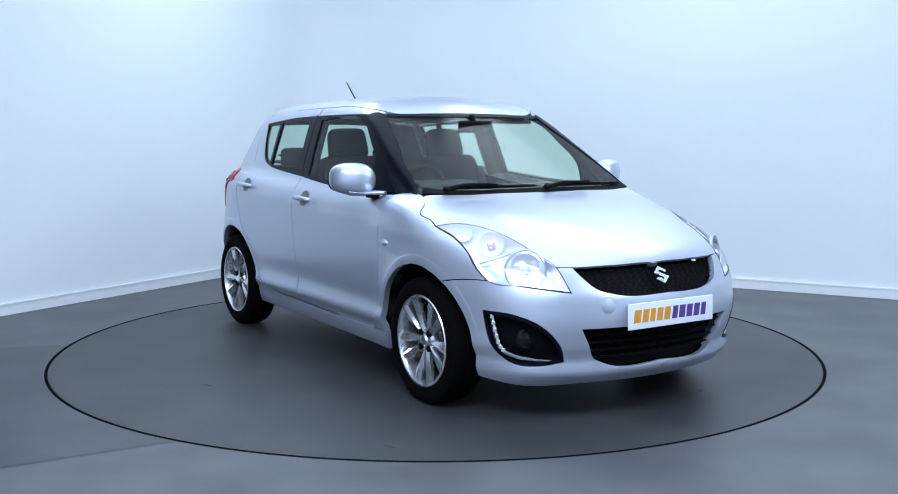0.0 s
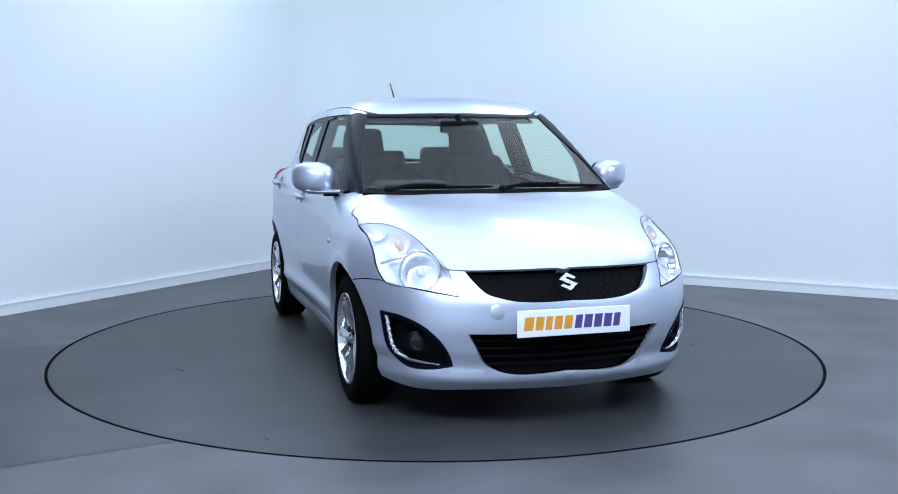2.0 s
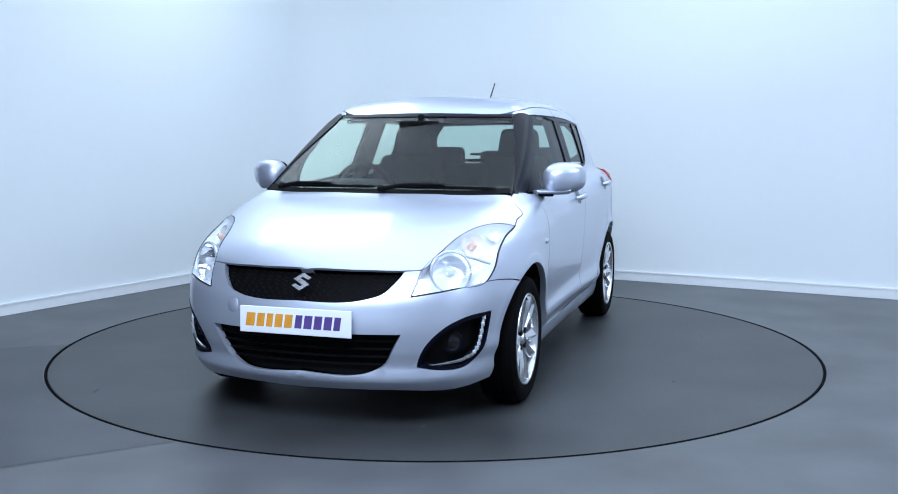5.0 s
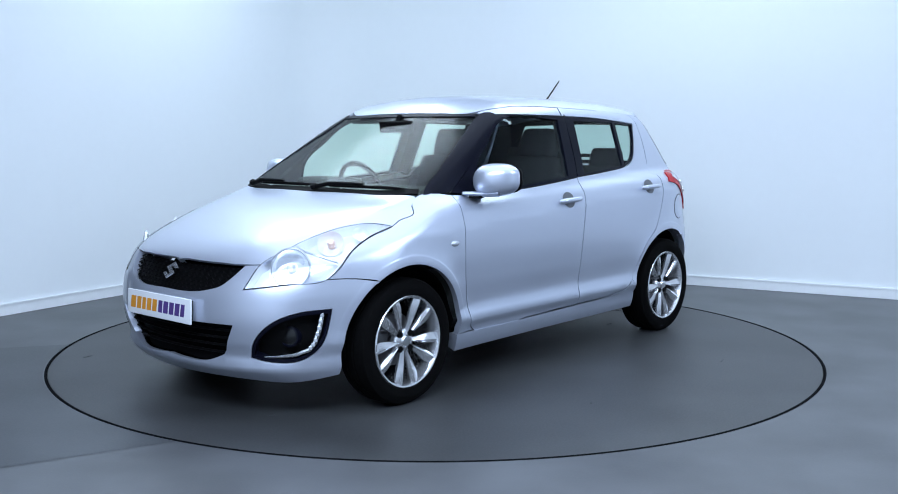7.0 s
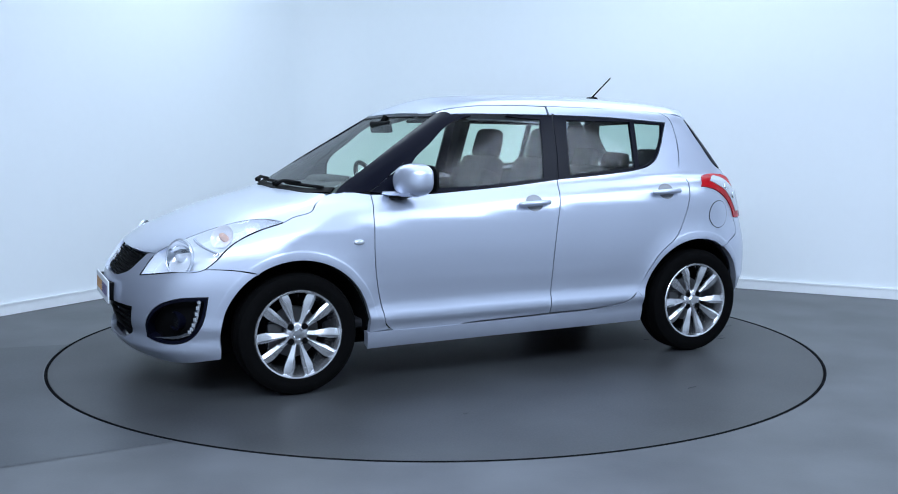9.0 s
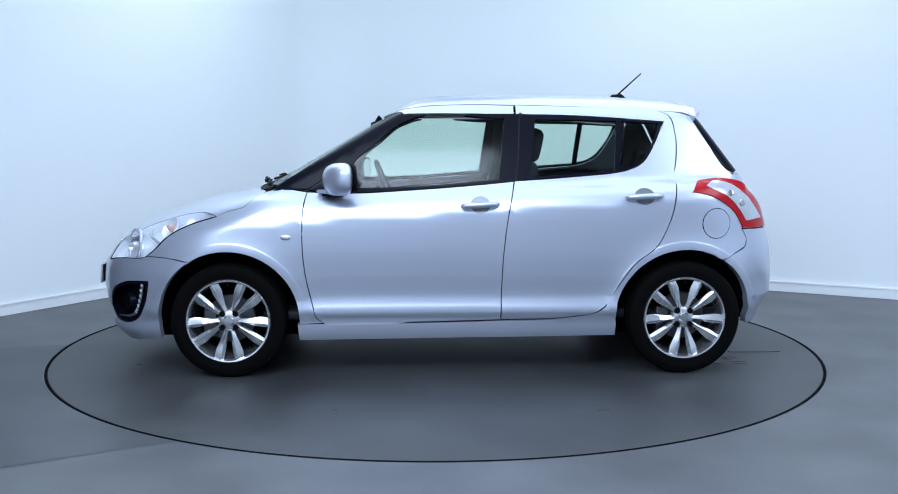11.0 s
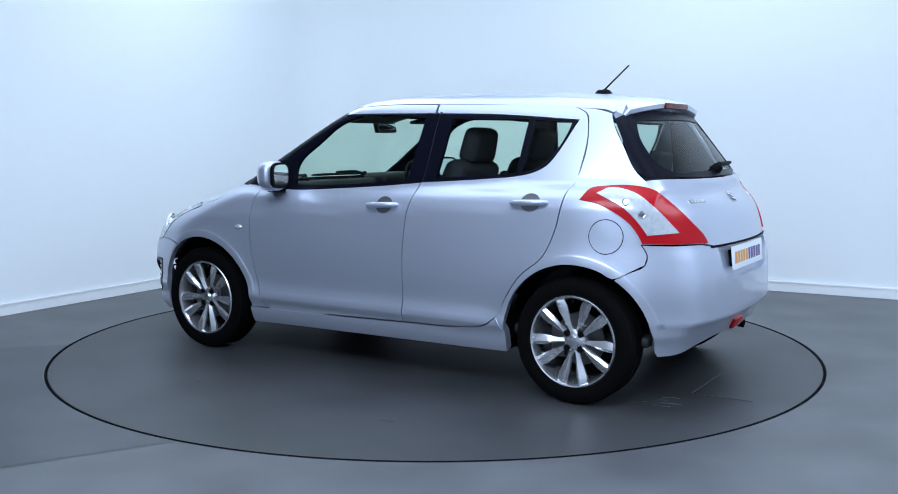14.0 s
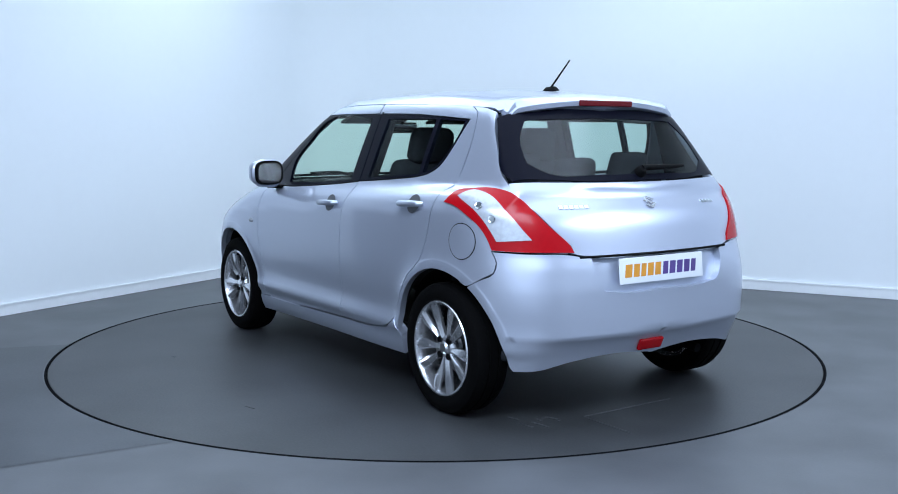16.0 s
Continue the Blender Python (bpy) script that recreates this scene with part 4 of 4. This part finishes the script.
def side_fittings(car, got):
    for i, s in enumerate((1, -1)):
        flipm = (lambda b: b) if s > 0 else mirrored
        for key, x, z in (("front_door", -0.115, 0.913), ("rear_door", -0.985, 0.957)):
            q, n = on_skin((x, 1.6, z), (0, -1, 0))
            door = got[key][i]
            # nearly flush disc: the shade of the handle recess is in its grey
            cup = transformed(lathe([(0.054, 0.0005), (0.048, -0.0), (0.03, 0.001), (0, 0.0015)], count=28), facing(q, n) @ Matrix.Diagonal((1, 0.86, 1, 1)))
            part("handle_cup", flipm(cup), HANDLE_SHADE, door, "flush grey disc coloured as the shaded handle recess")
            grip = tube([(x + 0.098, q.y + 0.012, z - 0.004), (x + 0.085, q.y + 0.030, z - 0.003), (x + 0.04, q.y + 0.039, z), (x - 0.03, q.y + 0.039, z + 0.003), (x - 0.075, q.y + 0.030, z + 0.005), (x - 0.092, q.y + 0.008, z + 0.005)], [0.010, 0.014, 0.015, 0.015, 0.014, 0.010], 12)
            part("door_handle", flipm(grip), PAINT, door, "silver pull handle")
        q, n = on_skin((-1.375, 1.6, 0.812), (0, -1, 0))
        if s > 0:
            ring = [(-1.375 + 0.080 * math.cos(a), 0, 0.812 + 0.082 * math.sin(a)) for a in np.linspace(0, 2 * math.pi, 40, endpoint=False)]
            inner = [(-1.375 + 0.076 * math.cos(a), 0, 0.812 + 0.078 * math.sin(a)) for a in np.linspace(0, 2 * math.pi, 40, endpoint=False)]
            flap = skin("fuel_flap", patch(inner, (0, -1, 0), gap=0, lift=0.0025, depth=0.003, step=0.02), PAINT, car, "round silver fuel flap")
            skin("flap_joint", patch(ring, (0, -1, 0), cuts=[inner], gap=0, lift=0.001, depth=0.0, step=0.02), BLACK, flap)
        # door mirror
        foot = tube([(0.735, 0.74, 0.984), (0.695, 0.775, 0.982), (0.65, 0.82, 0.981), (0.615, 0.89, 0.988)], [0.022, 0.032, 0.042, 0.052], 14, 0.40)
        base = part("door_mirror", flipm(foot), PAINT, car, "silver door mirror with a dark foot")
        bm = bmesh.new()
        bmesh.ops.create_uvsphere(bm, u_segments=28, v_segments=18, radius=1)
        for v in bm.verts:
            x, y, z = v.co
            k = 0.78
            sx, sy, sz = (math.copysign(abs(c) ** k, c) for c in (x, y, z))
            taper = 1 - 0.16 * sy * (0.5 + 0.5 * abs(sz))
            v.co = Vector((0.60 + (0.105 * sx if sx > 0 else 0.050 * sx) * (1 - 0.25 * max(sy, 0)) - 0.025 * sy, 0.868 + 0.112 * sy, 1.052 + 0.084 * sz * taper + (0.012 * sy if sz > 0 else 0.0)))
        part("mirror_housing", flipm(bm), PAINT, base)
        def oval(w, h, deep, x):
            pts = []
            for q in np.linspace(0, 2 * math.pi, 40, endpoint=False):
                c, e = math.cos(q), math.sin(q)
                pts.append((w * math.copysign(abs(c) ** 0.62, c), h * math.copysign(abs(e) ** 0.62, e)))
            m = Matrix(((0, 0, 1, 0), (1, 0, 0, 0), (0, 1, 0, 0), (0, 0, 0, 1)))
            return prism(pts, deep, Matrix.Translation((x, 0.868, 1.055)) @ Matrix.Rotation(radians(14), 4, "Z") @ m)

        part("mirror_glass", flipm(oval(0.084, 0.060, 0.004, 0.5445)), MIRROR, base)
        part("mirror_surround", flipm(oval(0.100, 0.072, 0.014, 0.5475)), BLACK, base, "black rim round the mirror glass")
        part("mirror_foot", flipm(block((0.10, 0.07, 0.016), (0.66, 0.775, 0.966), 0.007, (0, 0, 30))), BLACK, base, "black foot of the mirror")


def rear_fittings(car, got):
    gate = got["tailgate"]
    # roof spoiler lofted across the car
    vs, fs, cols = [], [], 25
    for i in range(cols):
        y = -0.53 + 1.06 * i / (cols - 1)
        edge = abs(y / 0.53)
        zt = on_skin((-1.26, y, 2.0), (0, 0, -1))[0].z
        tip = -1.415 + 0.20 * y * y + 0.045 * max(0, (edge - 0.8) / 0.2) ** 2
        zz = 1.446 - 0.16 * y * y - 0.010 * max(0, (edge - 0.8) / 0.2) ** 2
        k = min(1.0, (1 - edge) / 0.10)
        k = k * (2 - k)
        zz = k * zz + (1 - k) * (on_skin((-1.33, y, 2.0), (0, 0, -1))[0].z - 0.012)
        tip = k * tip + (1 - k) * -1.33
        zt -= 0.012 * (1 - k)
        vs += [(-1.26, y, zt + 0.001), (-1.33, y, (zt + zz) / 2 + 0.0085 * k), (tip + 0.012, y, zz + 0.003), (tip, y, zz - 0.004), (tip + 0.004, y, zz - 0.004 - 0.022 * k), (tip + 0.025, y, zz - 0.008 - 0.028 * k), (max(-1.34, tip + 0.03), y, zz - 0.008 - 0.026 * k), (-1.28, y, zt - 0.02)]
    for i in range(cols - 1):
        for j in range(8):
            fs.append((8 * i + j, 8 * i + (j + 1) % 8, 8 * i + 8 + (j + 1) % 8, 8 * i + 8 + j))
    fs += [tuple(range(8)), tuple(8 * (cols - 1) + j for j in range(7, -1, -1))]
    sp = mesh_object("spoiler", vs, fs, PAINT, gate, "silver roof spoiler over the rear window", True)
    sp.data.set_sharp_from_angle(angle=radians(40))
    part("brake_light", block((0.014, 0.335, 0.028), (-1.410, 0, 1.428), 0.006), DEEP_RED, gate, "dark red high brake light")
    # rear wiper
    q, n = on_skin((-2.3, -0.02, 1.105), (1, 0, 0))
    w = part("rear_wiper", transformed(lathe([(0.0, 0.035), (0.018, 0.033), (0.026, 0.02), (0.028, 0.0)], count=20), facing(q, n)), BLACK, gate, "black rear wiper")
    pts = []
    for i in range(8):
        y = -0.02 - 0.30 * i / 7
        a, n = on_skin((-2.3, y, 1.112 + 0.004 * i / 7), (1, 0, 0))
        pts.append(a + n * 0.028)
    part("wiper_arm", tube(pts, [0.014, 0.014, 0.013, 0.013, 0.012, 0.011, 0.010, 0.007], 8), BLACK, w)
    q, n = on_skin((-2.4, 0, 0.972), (1, 0, 0))
    emblem("rear_badge", gate, facing(q + n * 0.001, n), 0.78)
    for y0, wd, cnt in ((0.49, 0.025, 6), (-0.37, 0.026, 4)):
        for k in range(cnt):
            a, n = on_skin((-2.4, y0 - wd * k, 0.965), (1, 0, 0))
            part("badge_bar", transformed(block((wd * 0.8, 0.022, 0.003), (0, 0, 0.0015), 0.001, segments=1), facing(a, n)), CHROME, gate)
    number_plate("rear_number_plate", car, facing((-1.803, 0.01, 0.683), (-1, 0, 0.10)), "white rear number plate with orange and purple print")
    part("rear_plate_holder", block((0.03, 0.44, 0.08), (-1.786, 0.01, 0.680), 0.004, (0, 5, 0)), BLACK, car)
    part("gate_lip", tube([on_skin((-2.4, -0.46 + i * 0.046, 0.755), (1, 0, 0))[0] for i in range(21)], 0.006, 6), BLACK, gate, "dark shut line of the tailgate")
    a, n = on_skin((-2.4, 0.035, 0.335), (1, 0, 0))
    part("rear_fog_light", transformed(block((0.145, 0.055, 0.02), (0, 0, 0.004), 0.008), facing(a, n)), RED, car, "red rear fog light low in the bumper")
    # antenna
    base = part("antenna", block((0.10, 0.05, 0.024), (-1.0, 0, 1.512), 0.011, (0, 2, 0), 0.6), BLACK, car, "black roof antenna")
    part("antenna_rod", tube([(-1.0, 0, 1.516), (-1.02, 0, 1.536), (-1.143, 0, 1.648)], [0.007, 0.005, 0.0035], 8), BLACK, base)


def wipers(car):
    for y0, y1, yp in ((0.10, 0.60, 0.02), (-0.52, -0.02, -0.57)):
        w = None
        pts, arm = [], []
        for i in range(11):
            y = y0 + (y1 - y0) * i / 10
            p, n = on_skin((1.9, y, 1.03 - 0.0 * i), (-0.7, 0, -0.02))
            p, n = on_skin((float(1.085 - 0.16 * y * y) + 0.5 * 0.5, y, 1.04 + 0.43), (-0.5, 0, -0.86))
            pts.append(p + n * 0.012)
        w = part("wiper", tube(pts, [0.006] + [0.009] * 9 + [0.005], 6), BLACK, car, "black windscreen wiper at rest")
        mid = pts[5]
        root = Vector((1.10 - 0.16 * yp * yp, yp, 1.005))
        part("wiper_arm", tube([root, root.lerp(mid, 0.35) + Vector((0.01, 0, 0.02)), mid + Vector((0.008, 0, 0.014))], [0.013, 0.010, 0.006], 8), BLACK, w)
        part("wiper_pivot", lathe([(0, 0.02), (0.016, 0.018), (0.02, 0.0)], root, (0, 30, 0), 16), BLACK, w)


def wheel(car, x, side):
    """A tyre on a five-pair spoked alloy; built facing +y."""
    R, rim = 0.303, 0.222
    tyre_prof = [(rim - 0.006, -0.09), (rim + 0.03, -0.094), (R - 0.03, -0.094), (R - 0.008, -0.082), (R, -0.062), (R, -0.03), (R - 0.006, -0.028), (R - 0.006, -0.022), (R, -0.02), (R, 0.02), (R - 0.006, 0.022), (R - 0.006, 0.028), (R, 0.03), (R, 0.062), (R - 0.008, 0.082), (R - 0.03, 0.094), (rim + 0.03, 0.094), (rim + 0.004, 0.088), (rim - 0.004, 0.078), (rim - 0.006, 0.06)]
    to_y = Matrix.Rotation(radians(-90), 4, "X")
    pos = Matrix.Translation((x, side * 0.735, R)) @ (Matrix.Identity(4) if side > 0 else Matrix.Rotation(math.pi, 4, "Z"))
    w = part("wheel", transformed(lathe(tyre_prof, count=72), to_y), RUBBER, car, "black tyre on a twin-spoke alloy wheel")
    w.matrix_local = pos
    part("rim", transformed(lathe([(rim + 0.001, 0.084), (rim - 0.004, 0.090), (rim - 0.011, 0.088), (rim - 0.016, 0.074), (rim - 0.022, 0.02), (rim - 0.03, -0.08), (rim - 0.005, -0.09)], count=72), to_y), ALLOY, w, "bright machined rim")
    # near-black disc closes the wheel, coloured as the shade between the spokes
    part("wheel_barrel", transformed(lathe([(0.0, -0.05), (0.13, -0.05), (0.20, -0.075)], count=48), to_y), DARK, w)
    part("brake_disc", transformed(lathe([(0.05, -0.012), (0.125, -0.012), (0.128, -0.016), (0.128, -0.03), (0.05, -0.03)], count=48), to_y), STEEL, w, "grey steel brake disc")
    part("brake_caliper", transformed(block((0.07, 0.15, 0.05), (0.105, 0.02, -0.005), 0.012), to_y), STEEL, w)
    for k in range(5):
        a0 = radians(90 + 72 * k)
        for d in (-1, 1):
            bm = bmesh.new()
            rings = []
            for r, off, wd, h, th in ((0.040, 0.012, 0.0115, 0.062, 0.03), (0.075, 0.021, 0.0125, 0.069, 0.028), (0.115, 0.033, 0.0195, 0.076, 0.026), (0.155, 0.045, 0.0260, 0.081, 0.024), (0.185, 0.051, 0.0250, 0.083, 0.022), (0.209, 0.053, 0.0200, 0.084, 0.022)):
                a = a0
                e, t = Vector((math.cos(a), math.sin(a), 0)), Vector((-math.sin(a), math.cos(a), 0))
                c = e * r + t * (off * d)
                rings.append([bm.verts.new(c + t * (wd * p) + Vector((0, 0, h - q))) for p, q in ((-1.0, th), (-1.0, 0.012), (-0.35 * d, 0.0), (0.15 - 0.35 * d, 0.001), (1.0, 0.012), (1.0, th))])
            for r0, r1 in zip(rings, rings[1:]):
                for i in range(6):
                    bm.faces.new((r0[i], r0[(i + 1) % 6], r1[(i + 1) % 6], r1[i]))
            bm.faces.new(rings[0])
            bm.faces.new(rings[-1])
            part("spoke", transformed(bm, to_y), ALLOY, w)
    part("hub", transformed(lathe([(0.0, 0.070), (0.026, 0.069), (0.030, 0.064), (0.046, 0.062), (0.058, 0.052), (0.064, 0.03), (0.06, 0.0)], count=40), to_y), ALLOY, w, "alloy hub with a small cap")
    part("hub_cap", transformed(lathe([(0.0, 0.0735), (0.022, 0.072), (0.0255, 0.068)], count=28), to_y), CHROME, w)
    for k in range(4):
        a = radians(45 + 90 * k)
        part("wheel_nut", transformed(lathe([(0.0, 0.066), (0.0155, 0.068), (0.0165, 0.050)], (0.050 * math.cos(a), 0.050 * math.sin(a), 0), count=14), to_y), BLACK, w, "dark wheel nut")
    part("valve", transformed(tube([(0.0, -0.205, 0.07), (0.0, -0.188, 0.085)], 0.004, 8), to_y), BLACK, w)
    return w


def underside(car):
    # shade-black blocks, widened so that less light leaks in under the car
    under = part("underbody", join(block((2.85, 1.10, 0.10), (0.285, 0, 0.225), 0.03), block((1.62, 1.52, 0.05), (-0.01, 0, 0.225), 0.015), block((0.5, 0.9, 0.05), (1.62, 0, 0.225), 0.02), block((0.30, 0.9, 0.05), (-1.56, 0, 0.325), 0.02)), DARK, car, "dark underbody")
    for c in (WB, -WB):
        for s in (1, -1):
            vs, fs, n = [], [], 28
            for i in range(n + 1):
                a = radians(-6 + 192 * i / n)
                for y, r in ((0.50, 0.355), (0.0, 0.364)):
                    px, pz = c + r * 1.03 * math.cos(a), 0.305 + r * math.sin(a)
                    y = y or float(plan(px) + flank(pz)) - 0.055
                    vs.append((px, s * y, pz))
            for i in range(n):
                fs.append((2 * i, 2 * i + 1, 2 * i + 3, 2 * i + 2))
            fs.append(tuple(2 * i for i in range(n + 1)))
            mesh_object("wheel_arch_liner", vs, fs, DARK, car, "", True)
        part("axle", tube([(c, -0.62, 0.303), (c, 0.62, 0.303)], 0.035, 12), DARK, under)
    part("exhaust", tube([(-1.2, -0.35, 0.26), (-1.55, -0.36, 0.265), (-1.70, -0.36, 0.25)], 0.022, 14), DARK, car, "near-black exhaust pipe")


def inner(car, got):
    """The cabin as it shows through the glass."""
    card = patch(S((0.80, 0.97), (0.78, 0.40), (0.70, 0.30), (-0.70, 0.32), (-0.85, 0.48), (-1.10, 0.75), (-1.15, 1.05), (-0.86, 1.07), (-0.38, 1.03), (-0.07, 1.0), (0.26, 0.975), (0.54, 0.96)), (0, -1, 0), lift=-0.055, gap=0, depth=0.0, step=0.06)
    for d in (card, flip(card)):
        skin("door_card", d, TRIM, car, "dark grey inner door trim")
    rear = patch([(-1.12, 0.8, 0.75), (-1.17, 0.7, 1.05), (-1.18, 0.6, 1.36), (-1.29, 0.55, 1.36), (-1.38, 0.6, 1.2), (-1.47, 0.64, 1.06), (-1.45, 0.75, 0.75)], (0.35, -0.9, -0.15), lift=-0.035, gap=0, depth=0.0, step=0.06)
    for d in (rear, flip(rear)):
        skin("pillar_trim", d, TRIM, car, "dark inner trim of the rear pillar")
    head = [(0.33, 0.0, 1.4), (0.30, 0.45, 1.4), (0.22, 0.53, 1.4), (-0.8, 0.53, 1.4), (-1.20, 0.51, 1.4), (-1.30, 0.40, 1.4), (-1.33, 0.0, 1.4)]
    skin("headlining", patch(head, (0, 0, -1), lift=-0.035, gap=0, depth=0, half=True, step=0.06, soft=4), LINING, car, "grey roof lining", whole=True)
    for s in (1, -1):
        b = tube([(-0.31, s * 0.69, 1.02), (-0.335, s * 0.63, 1.2), (-0.35, s * 0.565, 1.385)], 0.045, 8)
        part("b_pillar_trim", b, TRIM, car)
    dash = part("dashboard", join(block((0.50, 1.30, 0.22), (0.83, 0, 0.86), 0.07), block((0.34, 1.24, 0.10), (0.80, 0, 0.945), 0.045, (0, 6, 0)), block((0.20, 0.40, 0.10), (0.66, -0.35, 0.985), 0.045), block((0.30, 0.26, 0.35), (0.62, 0, 0.68), 0.05)), TRIM, car, "dark grey dashboard with an instrument hood")
    part("bulkhead", block((0.06, 1.36, 0.62), (1.03, 0, 0.62), 0.02), DARK, car)
    part("cabin_floor", block((2.6, 1.40, 0.05), (-0.25, 0, 0.31), 0.02), TRIM, car)
    col = Vector((0.40, -0.35, 0.945))
    m = Matrix.Translation(col) @ Matrix.Rotation(radians(-68), 4, "Y")
    ring = lathe([(0.178 + 0.014 * math.cos(a), 0.014 * math.sin(a)) for a in np.linspace(0, 2 * math.pi, 12, endpoint=False)], count=44, closed=True)
    sw = part("steering_wheel", transformed(ring, m), BLACK, car, "black three-spoke steering wheel")
    part("wheel_boss", transformed(join(block((0.13, 0.15, 0.05), (0, 0, -0.015), 0.02), block((0.04, 0.34, 0.022), (0.01, 0, -0.012), 0.008), block((0.17, 0.05, 0.022), (-0.09, 0, -0.012), 0.008)), m), BLACK, sw)
    part("steering_column", tube([tuple(col - Vector((-0.02, 0, 0.01))), (0.62, -0.35, 0.86)], 0.035, 10), BLACK, sw)
    for s in (1, -1):
        y = 0.36 * s
        seat = part("front_seat", block((0.50, 0.50, 0.16), (-0.02, y, 0.52), 0.06, (0, -8, 0)), CLOTH, car, "black cloth front seat with a headrest")
        part("backrest", block((0.16, 0.49, 0.64), (-0.30, y, 0.84), 0.065, (0, -20, 0), 0.86), CLOTH, seat)
        part("bolster", join(block((0.12, 0.07, 0.50), (-0.26, y - 0.20, 0.82), 0.03, (0, -20, 0)), block((0.12, 0.07, 0.50), (-0.26, y + 0.20, 0.82), 0.03, (0, -20, 0))), CLOTH, seat)
        part("headrest", block((0.11, 0.27, 0.19), (-0.435, y, 1.225), 0.05, (0, -14, 0), 0.9), CLOTH, seat)
        part("headrest_post", join(tube([(-0.425, y - 0.06, 1.07), (-0.43, y - 0.06, 1.2)], 0.006, 8), tube([(-0.425, y + 0.06, 1.07), (-0.43, y + 0.06, 1.2)], 0.006, 8)), CHROME, seat)
    bench = part("rear_seat", block((0.48, 1.20, 0.16), (-0.82, 0, 0.54), 0.06), CLOTH, car, "black cloth rear bench with three headrests")
    for y in (-0.31, 0.31):
        part("backrest", block((0.14, 0.60, 0.56), (-1.10, y, 0.80), 0.05, (0, -18, 0), 0.95), CLOTH, bench)
    for y, h in ((0.36, 0.15), (-0.36, 0.15), (0.0, 0.11)):
        part("headrest", block((0.09, 0.25, h), (-1.195, y, 1.095 + h * 0.15), 0.04, (0, -12, 0), 0.9), CLOTH, bench)
    part("parcel_shelf", block((0.36, 1.12, 0.025), (-1.38, 0, 1.015), 0.01), TRIM, car, "dark parcel shelf")
    rv = part("rear_view_mirror", block((0.03, 0.235, 0.068), (0.46, -0.0, 1.325), 0.014, (0, 12, 6)), BLACK, car, "black interior mirror")
    part("mirror_stem", tube([(0.425, 0, 1.385), (0.455, 0, 1.35), (0.46, 0, 1.335)], [0.02, 0.012, 0.01], 10), BLACK, rv)
    part("mirror_face", block((0.004, 0.215, 0.052), (0.4425, -0.0015, 1.3215), 0.001, (0, 12, 6)), MIRROR, rv)
    for s in (1, -1):
        part("sun_visor", block((0.15, 0.40, 0.018), (0.27, 0.30 * s, 1.372), 0.008, (0, 14, 0)), LINING, car, "grey sun visor folded up")


def build_car():
    car = new("car")
    tagged(car, "silver metallic five-door hatchback standing on the turntable", "car")
    got = body_panels(car)
    glazing(car, got)
    headlamps(car)
    tail_lamps(car)
    front_fittings(car)
    side_fittings(car, got)
    rear_fittings(car, got)
    wipers(car)
    for x in (WB, -WB):
        for s in (1, -1):
            wheel(car, x, s)
    underside(car)
    inner(car, got)
    return car


room()
TABLE = turntable()
CAR = build_car()

# seconds and degrees of the turntable
TURNS = [(0.0, -57.85), (0.5, -59.3), (1.0, -62.4), (1.5, -67.2), (2.0, -73.09), (2.5, -79.0), (3.0, -84.97), (3.5, -90.88), (4.0, -96.9), (4.5, -102.82), (5.0, -108.75), (5.5, -114.64), (6.0, -120.5), (6.5, -126.3), (7.0, -132.26), (7.5, -138.06),
         (8.0, -143.98), (8.5, -149.69), (9.0, -155.54), (9.5, -161.25), (10.0, -166.9), (10.5, -172.53), (11.0, -178.18), (11.5, -183.85), (12.0, -189.66), (12.5, -195.33), (13.0, -201.15), (13.5, -206.88), (14.0, -212.84), (14.5, -218.62), (15.0, -224.65), (15.5, -230.5), (16.0, -236.62)]


def motions():
    table, ride = [], []
    for t, a in TURNS:
        c, s = math.cos(radians(a)), math.sin(radians(a))
        dx, dy = -0.088, 0.021
        table.append((t, pose(0, 0, 0, 0, 0, a)))
        ride.append((t, pose(dx * c - dy * s, dx * s + dy * c, 0, 0, 0, a)))
    walk(TABLE, table)
    walk(CAR, ride)


motions()
